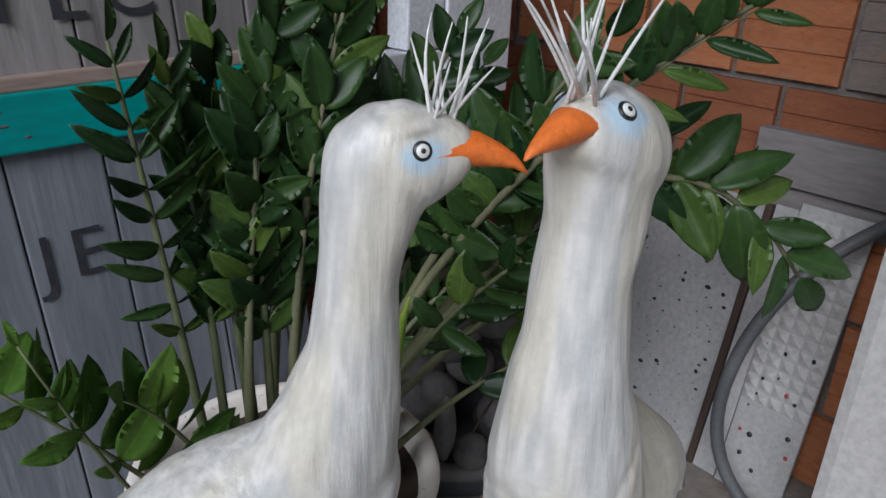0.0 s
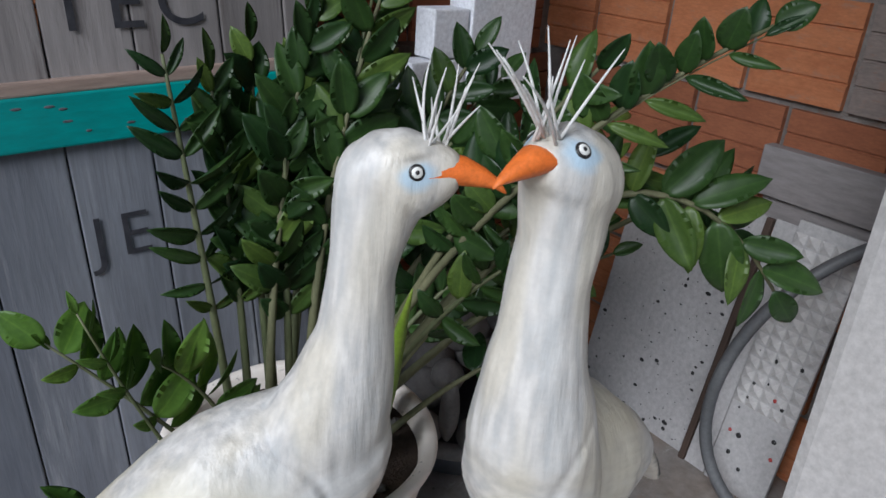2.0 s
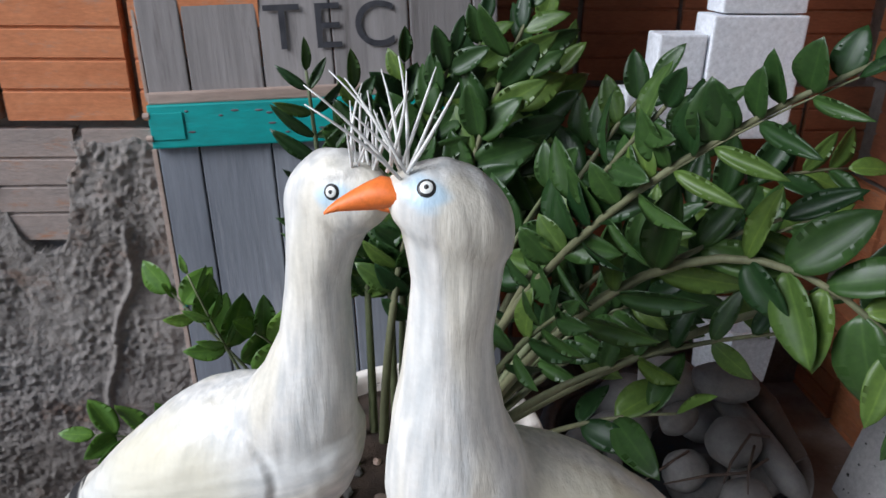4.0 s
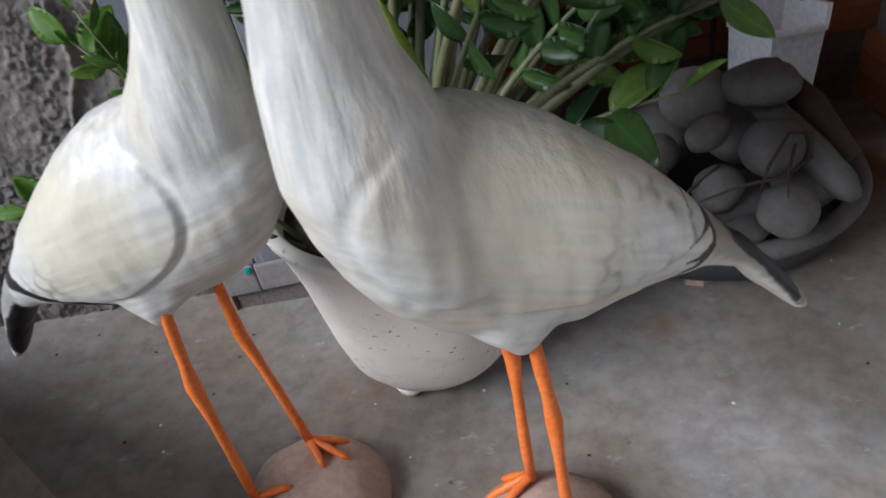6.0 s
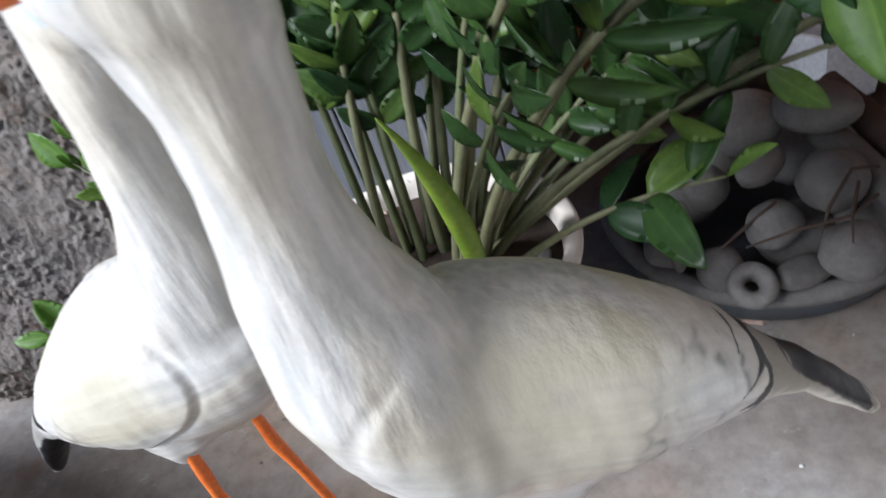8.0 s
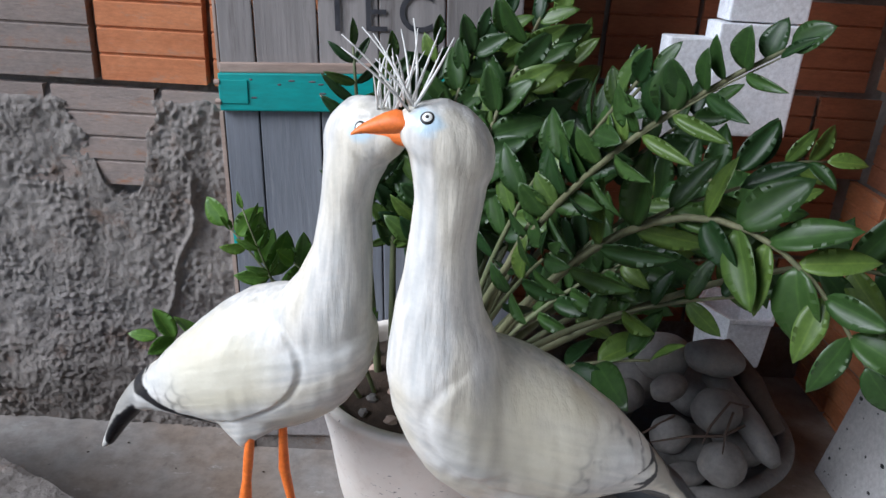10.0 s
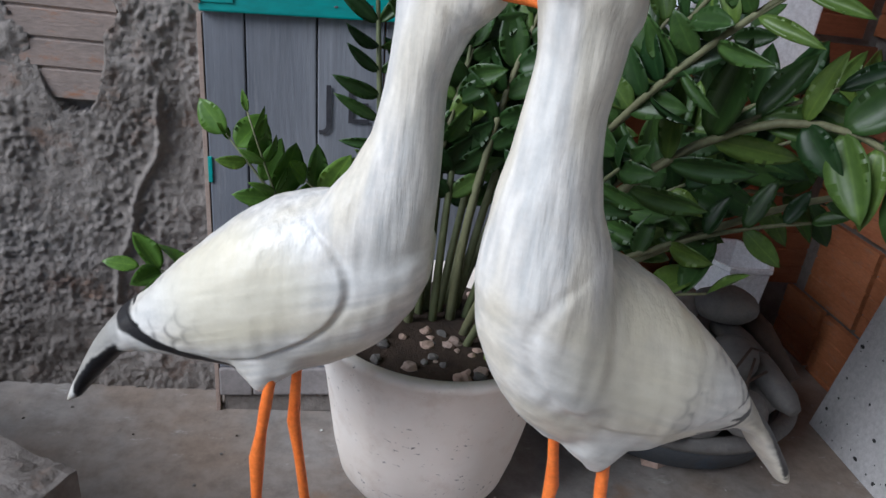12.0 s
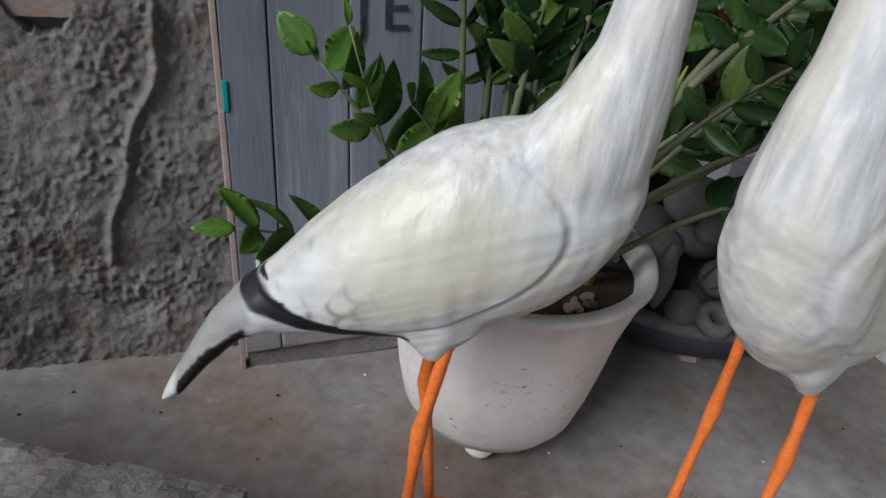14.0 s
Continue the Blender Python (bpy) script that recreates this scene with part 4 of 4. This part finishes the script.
build_stem(soil_at(0.04, 0.03), (0.560, 0.800, 0.60), (0.640, 0.700, 0.780), 0.0075, 6, 0.068, 0.45, (-0.3, -0.8, 0.5))
build_stem(soil_at(0.06, 0.01), (1.034, 0.66, 0.769), (1.199, 0.6, 0.591), 0.0075, 6, 0.094, 0.60, (-0.5, -0.8, 0.2), True, 0.9, 66, 0.05)
# fuller growth at the back, in the shade
build_stem(soil_at(0.07, 0.07), (0.700, 0.900, 0.50), (0.960, 0.900, 0.640), 0.0080, 7, 0.080, 0.42, (-0.1, -0.8, 0.5), False, 0.95, 58, 0.1)
build_stem(soil_at(0.08, 0.02), (0.720, 0.860, 0.46), (0.900, 0.860, 0.500), 0.0075, 6, 0.080, 0.48, (-0.1, -0.6, 0.8), False, 0.95, 58, 0.1)
build_stem(soil_at(0.05, 0.08), (0.700, 0.940, 0.64), (0.930, 0.940, 0.800), 0.0080, 8, 0.076, 0.40, (-0.2, -0.8, 0.5), True, 0.95, 58, 0.1)
build_stem(soil_at(0.06, 0.05), (0.760, 0.840, 0.62), (1.060, 0.800, 0.560), 0.0080, 7, 0.084, 0.50, (-0.2, -0.8, 0.5), True, 0.9, 62, 0.1)
build_stem(soil_at(0.06, 0.03), (0.660, 0.800, 0.50), (0.780, 0.720, 0.600), 0.0070, 6, 0.070, 0.42, (-0.2, -0.8, 0.5), False, 0.95, 58, 0.1)
build_stem(soil_at(0.05, 0.06), (0.820, 0.860, 0.74), (1.100, 0.840, 0.740), 0.0080, 8, 0.082, 0.45, (-0.3, -0.8, 0.4), True, 0.9, 60, 0.1)
bm = bmesh.new()
tube(bm, bezier((0.535, 0.70, 0.29), (0.545, 0.68, 0.48), (0.502, 0.578, 0.658), 10), [0.009, 0.010, 0.0115, 0.0125, 0.0135, 0.0135, 0.012, 0.010, 0.007, 0.004, 0.001], 10)
bm.transform(PLANT_INV)
part("young_shoot", bm, SHOOT, plant, "tightly rolled yellow-green new shoot", True)


# ---- basin of stones ----
BASIN_C = Vector((1.00, 1.04, 0.0))
basin = thing("stone_basin", BASIN_C, "wide shallow grey-blue basin holding round stones", "basin")
bm = bmesh.new()
lathe(bm, [(0.001, 0.004), (0.20, 0.004), (0.235, 0.020), (0.252, 0.060), (0.256, 0.080), (0.240, 0.080), (0.232, 0.078), (0.224, 0.066), (0.226, 0.060), (0.212, 0.050), (0.214, 0.044), (0.19, 0.034), (0.001, 0.028)], 64)
part("bowl", bm, BASIN, basin, smooth=True)
bm = bmesh.new()
lathe(bm, [(0.250, 0.074), (0.264, 0.078), (0.270, 0.090), (0.264, 0.102), (0.250, 0.106), (0.238, 0.100), (0.236, 0.084), (0.250, 0.074)], 64)
part("rim", bm, PEBBLE, basin, "thick pale grey rolled rim", True)
STONES = [  # centre, half-axes, turn
    ((1.035, 0.870, 0.225), (0.048, 0.048, 0.045), 0), ((1.027, 0.782, 0.170), (0.044, 0.044, 0.042), 30), ((0.955, 0.870, 0.165), (0.042, 0.036, 0.040), 10),
    ((0.868, 0.845, 0.125), (0.036, 0.034, 0.034), 50), ((0.955, 0.930, 0.235), (0.045, 0.030, 0.028), 35), ((0.885, 0.960, 0.190), (0.040, 0.034, 0.034), 70),
    ((0.815, 0.862, 0.190), (0.018, 0.020, 0.068), 12), ((0.975, 0.810, 0.118), (0.050, 0.026, 0.024), 20), ((1.045, 0.960, 0.290), (0.060, 0.040, 0.038), -30),
    ((0.960, 1.010, 0.260), (0.062, 0.055, 0.050), 15), ((0.870, 1.020, 0.130), (0.055, 0.050, 0.045), 0), ((1.110, 0.900, 0.130), (0.060, 0.050, 0.045), 0),
    ((1.000, 0.900, 0.110), (0.060, 0.055, 0.050), 0), ((1.080, 1.060, 0.150), (0.080, 0.070, 0.060), 0), ((0.930, 1.110, 0.140), (0.080, 0.070, 0.060), 0),
    ((0.810, 0.930, 0.110), (0.035, 0.045, 0.035), 0), ((0.800, 1.000, 0.120), (0.040, 0.040, 0.035), 0)]
for k, (c, r, turn) in enumerate(STONES):
    bm = lump(bmesh.new(), r, k + 1, 0.10)
    ob = part("stone", bm, PEBBLE, smooth=True)
    ob.matrix_basis = pose(*c, 4 * (k % 3), 5 * (k % 4) - 6, turn)
    tagged(ob, "smooth rounded grey stone in the basin", "stone", "stones in the basin")
bm = bmesh.new()
lathe(bm, [(0.010, 0.000), (0.030, 0.002), (0.036, 0.016), (0.030, 0.030), (0.018, 0.031), (0.011, 0.022), (0.010, 0.000)], 28)
ring = part("stone_ring", bm, PEBBLE, smooth=True)
ring.matrix_basis = pose(0.897, 0.800, 0.118, 28, -6, 0)
tagged(ring, "small grey stone ring resting on the basin rim", "stone", "stones in the basin")
bm = bmesh.new()
tube(bm, [(1.060, 0.990, 0.235), (1.080, 0.930, 0.225), (1.100, 0.860, 0.205), (1.115, 0.800, 0.185), (1.122, 0.775, 0.178)], [0.022, 0.026, 0.026, 0.024, 0.012], 14)
tagged(part("long_stone", bm, PEBBLE, smooth=True), "long rounded grey stone lying across the basin", "stone", "stones in the basin")
bm = bmesh.new()
tube(bm, [(1.10, 1.05, 0.27), (1.13, 0.95, 0.24), (1.16, 0.86, 0.19)], [0.02, 0.024, 0.014], 14)
tagged(part("long_stone", bm, DARKWOOD, smooth=True), "dark weathered stick lying across the basin", "stick")
bm = bmesh.new()
outline = [(-0.032, -0.004), (-0.010, -0.024), (0.020, -0.020), (0.034, 0.004), (0.012, 0.018), (-0.020, 0.014)]
low, high = ([bm.verts.new((x * k, y * k, z + 0.06 * x * (z > 0))) for x, y in outline] for k, z in ((1.0, 0.0), (0.86, 0.013)))
bm.faces.new(low[::-1])
bm.faces.new(high)
for k in range(6):
    bm.faces.new((low[k], low[(k + 1) % 6], high[(k + 1) % 6], high[k]))
ob = part("stone_chip", bm, CLAY)
ob.matrix_basis = pose(0.927, 0.851, 0.001, 0, 0, 20)
tagged(ob, "broken angular pinkish clay chip on the concrete floor", "chip")

# thin dry twigs fallen over the stones
for pts in (((1.075, 0.835, 0.262), (1.035, 0.826, 0.276), (1.000, 0.806, 0.236), (0.985, 0.790, 0.205)), ((1.060, 0.800, 0.245), (1.020, 0.790, 0.226), (0.960, 0.802, 0.212), (0.900, 0.830, 0.172)),
            ((1.040, 0.815, 0.262), (1.022, 0.788, 0.232), (1.008, 0.752, 0.214)), ((0.955, 0.868, 0.212), (0.905, 0.862, 0.176), (0.868, 0.846, 0.164))):
    bm = bmesh.new()
    tube(bm, pts, [0.0026] * (len(pts) - 1) + [0.0012], 6)
    tagged(part("twig", bm, DARKWOOD, smooth=True), "thin dry dark twig lying over the stones", "twig", "twigs on the stones")

# white foam pieces in the corner
tub = thing("white_tub", (1.18, 1.20, 0.0), "white plastic tub standing among the stones", "tub")
bm = bmesh.new()
lathe(bm, [(0.001, 0.165), (0.075, 0.165), (0.086, 0.175), (0.093, 0.285), (0.098, 0.288), (0.098, 0.298), (0.090, 0.298), (0.082, 0.20), (0.001, 0.19)], 6)
part("tub_wall", bm, FOAM, tub)
part("tub_stand", box(bmesh.new(), -0.06, 0.06, -0.03, 0.06, 0.0, 0.166, 0.006), DARKWOOD, tub, "dark block below")

foam = thing("foam_box", (0.969, 1.08, 0.705), "stack of white foam packing pieces on the wall", "foam packing")
turn = pose(0, 0, 0, 0, 0, 3)
part("foam_slab", box(bmesh.new(), 0.002, 0.170, 0.0, 0.07, 0.012, 0.222, 0.004, turn), FOAM, foam)
part("foam_slab", box(bmesh.new(), 0.016, 0.166, 0.006, 0.066, 0.225, 0.56, 0.004, turn), FOAM, foam)
part("foam_slab", box(bmesh.new(), -0.132, -0.002, 0.004, 0.06, 0.0, 0.100, 0.004, turn), FOAM, foam)
part("foam_slab", box(bmesh.new(), -0.086, -0.002, 0.004, 0.06, 0.103, 0.192, 0.004, turn), FOAM, foam)
part("bracket", box(bmesh.new(), 0.01, 0.09, 0.03, BACK_Y - 1.08, 0.03, 0.09, 0.002), DARKWOOD, foam)

# ---- boards along the brick wall ----
def lean(y0, y1, z1, x0, x1, thick, bevel=0.0015):
    """A board with its foot at x0 and its top at x1, from y0 to y1."""
    ang = -math.degrees(math.atan2(x1 - x0, z1))
    return pose(x0, 0, 0, 0, -ang, 0), (0, thick, y0, y1, 0.0, math.hypot(z1, x1 - x0), bevel)


m, dims = lean(0.665, 0.985, 0.55, 1.335, 1.435, 0.012)
spotted = thing("spotted_board", (1.335, 0.82, 0), "white board spattered with black paint, leaning on the wall", "board")
spotted.matrix_basis = m
part("panel", box(bmesh.new(), *dims), BOARD, spotted)
rnd = random.Random(9)
for k in range(130):
    bm = bmesh.new()
    r = 0.0012 + 0.004 * rnd.random() ** 4
    bmesh.ops.create_uvsphere(bm, u_segments=8, v_segments=4, radius=1)
    bm.transform(Matrix.Translation((0.0, rnd.uniform(0.675, 0.975), rnd.uniform(0.01, 0.55))) @ Matrix.Diagonal((0.0008, r * rnd.uniform(0.7, 1.8), r, 1)))
    part("paint_spot", bm, BLACK, spotted)

m, dims = lean(0.60, 0.648, 0.55, 1.322, 1.44, 0.012)
strip = part("white_batten", box(bmesh.new(), *dims), BOARD)
strip.matrix_basis = m
tagged(strip, "plain white strip of board leaning on the wall", "board")
m, dims = lean(0.650, 0.664, 0.55, 1.318, 1.43, 0.014)
stick = part("dark_stick", box(bmesh.new(), *dims), DARKWOOD)
stick.matrix_basis = m
tagged(stick, "thin dark wooden stick between two white boards", "stick")

m, dims = lean(0.465, 0.596, 0.57, 1.318, 1.425, 0.010)
plate = thing("embossed_plate", (1.318, 0.53, 0), "white plate embossed with pyramids, spattered with paint", "plate")
plate.matrix_basis = m
part("panel", box(bmesh.new(), *dims), BOARD, plate)
for i in range(5):
    for k in range(14):
        bm = bmesh.new()
        y, z, h = 0.4785 + 0.0262 * i, 0.20 + 0.0265 * k, 0.0125
        c = [bm.verts.new((0.0005, y + a * h, z + b * h)) for a, b in ((-1, -1), (1, -1), (1, 1), (-1, 1))]
        top = bm.verts.new((-0.006, y, z))
        for p, q in zip(c, c[1:] + c[:1]):
            bm.faces.new((q, p, top))
        bmesh.ops.recalc_face_normals(bm, faces=bm.faces)
        part("pyramid", bm, APPLIANCE, plate)
for k in range(18):
    bm = bmesh.new()
    r = rnd.uniform(0.002, 0.006)
    bmesh.ops.create_uvsphere(bm, u_segments=10, v_segments=5, radius=1)
    bm.transform(Matrix.Translation((-0.0012, rnd.uniform(0.48, 0.59), rnd.uniform(0.03, 0.32))) @ Matrix.Diagonal((0.0025, r, r, 1)))
    part("paint_spot", bm, RED if k % 7 == 0 else BLACK, plate)

shelf = part("grey_plank", box(bmesh.new(), 1.425, 1.458, 0.40, 0.705, 0.592, 0.690, 0.003), GREYWOOD)
tagged(shelf, "weathered grey wooden plank fixed to the brick wall", "plank")
shelf = part("grey_plank", box(bmesh.new(), 1.442, 1.459, 0.40, 0.690, 0.530, 0.588, 0.003), GREYWOOD)
tagged(shelf, "narrow pale wooden plank fixed below another plank", "plank")
bm = bmesh.new()
tube(bm, bezier((1.40, 0.42, 0.60), (1.22, 0.55, 0.50), (1.22, 0.572, 0.27), 12) + bezier((1.22, 0.572, 0.27), (1.22, 0.59, 0.06), (1.24, 0.40, 0.013), 12)[1:], 0.012, 12)
tagged(part("hose", bm, HOSE, smooth=True), "bent grey hose hanging down to the floor", "hose")

cabinet = thing("white_cabinet", (1.27, 0.0, 0.0), "tall plain white enamelled cabinet with rounded edge", "cabinet")
part("body", box(bmesh.new(), -0.185, 0.18, -0.35, 0.355, 0.03, 1.30, 0.022), APPLIANCE, cabinet)
part("side_panel", box(bmesh.new(), -0.14, 0.14, 0.350, 0.358, 0.06, 1.27, 0.003), APPLIANCE, cabinet)
part("plinth", box(bmesh.new(), -0.165, 0.17, -0.33, 0.335, 0.0, 0.034, 0.003), GREYWOOD, cabinet, "grey recessed plinth")

# rough masonry block
bm = bmesh.new()
bmesh.ops.create_grid(bm, x_segments=90, y_segments=60, size=0.5)
for v in bm.verts:
    x, y = v.co.x * 0.9, v.co.y * 0.6
    drop = 0.0
    edge = min(0.45 - x, 0.30 - y)
    h = 0.330 + 0.006 * noise.noise(Vector((x * 30, y * 30, 0))) + 0.005 * noise.noise(Vector((x * 80, y * 80, 3)))
    if edge < 1e-4:
        h = 0.0
    v.co = Vector((x, y, h))
block = part("masonry_block", bm, MORTAR, smooth=False)
block.matrix_basis = pose(0.060, 0.424, 0, 0, 0, -27) @ pose(-0.45, -0.30, 0)
tagged(block, "low block of rough grey mortared masonry", "masonry block")

# ---- bricks of the walls ----
def brick_mesh(w, h, grooves):
    """A hollow clay brick's face along x, facing -y, with its scored grooves."""
    bm = bmesh.new()
    prof = [(0.03, 0.0), (0.0, 0.0)]
    if grooves:
        for k in range(1, grooves):
            z = h * k / grooves
            prof += [(0.0, z - 0.0035), (0.004, z - 0.0015), (0.004, z + 0.0015), (0.0, z + 0.0035)]
    prof += [(0.0, h), (0.03, h)]
    a = [bm.verts.new((0, y, z)) for y, z in prof]
    b = [bm.verts.new((w, y, z)) for y, z in prof]
    for k in range(len(prof) - 1):
        bm.faces.new((a[k], b[k], b[k + 1], a[k + 1]))
    bm.faces.new(a[::-1])
    bm.faces.new(b)
    bmesh.ops.recalc_face_normals(bm, faces=bm.faces)
    me = bpy.data.meshes.new("brick")
    bm.to_mesh(me)
    bm.free()
    return me


def lay(parent, m, mesh, material):
    ob = new("brick", mesh)
    ob.parent = parent
    ob.matrix_basis = m
    ob.material_slots[0].link = "OBJECT"
    ob.material_slots[0].material = material
    return ob


FULL, SMOOTH = brick_mesh(0.192, 0.188, 4), brick_mesh(0.192, 0.188, 0)
for me in (FULL, SMOOTH):
    me.materials.append(BRICK)
for row in range(3):
    for k in range(9):
        x = 0.034 - 0.207 * (k - 1) - (0.10 if row == 0 else 0.0) - (0.09 if row == 2 else 0) - 0.195 + 0.0
        z = 0.564 + 0.203 * row
        if x > 0.12:
            continue
        mat = BRICK if (row == 1 and x > -0.25) or (row == 2 and k % 3) else BRICK_GREY
        lay(wall_a, pose(x, WALL_Y - 0.006, z), FULL, mat)
# the lower four courses use the shade-coloured brick
for row in range(6):
    for k in range(6):
        lay(wall_back, pose(0.31 + 0.204 * k - (0.1 if row % 2 else 0), BACK_Y - 0.004, 0.16 + 0.203 * row), FULL, BRICK if row > 3 else BRICK_SHADED)
for row in range(7):
    for k in range(6):
        y1 = 0.789 + 0.206 * (3 - k) + (0.1 if row % 2 else 0)
        z = 0.777 + 0.203 * (row - 4)
        if y1 > BACK_Y + 0.05:
            continue
        grey = y1 < 0.75 and row >= 4
        # the course above the plank has its shade in the brick colour
        lay(wall_b, pose(WALL_X - 0.006, y1, z, 0, 0, -90), SMOOTH if k == 2 and row == 4 else FULL, BRICK_GREY if grey else (BRICK_SHADED if row == 3 else BRICK))

# flecks of paint and grit trodden into the floor
rnd = random.Random(33)
flat = []
for k in range(4):
    bm = lump(bmesh.new(), (1, 0.8, 0.25), 50 + k, 0.5, 2)
    me = bpy.data.meshes.new("floor_fleck")
    bm.to_mesh(me)
    bm.free()
    me.materials.append((EYEWHITE, POT, SOIL, PEBBLE)[k])
    flat.append(me)
for k in range(90):
    ob = new("floor_fleck", flat[k % 4])
    x, y = rnd.uniform(-0.35, 1.2), rnd.uniform(0.15, 0.98)
    size = rnd.uniform(0.0012, 0.0034)
    ob.parent = floor
    ob.matrix_basis = pose(x, y, 0.002 + 0.004 * noise.noise(Vector((x, y, 0)) * 2.2), 0, 0, rnd.uniform(0, 360)) @ Matrix.Diagonal((size, size, size, 1))
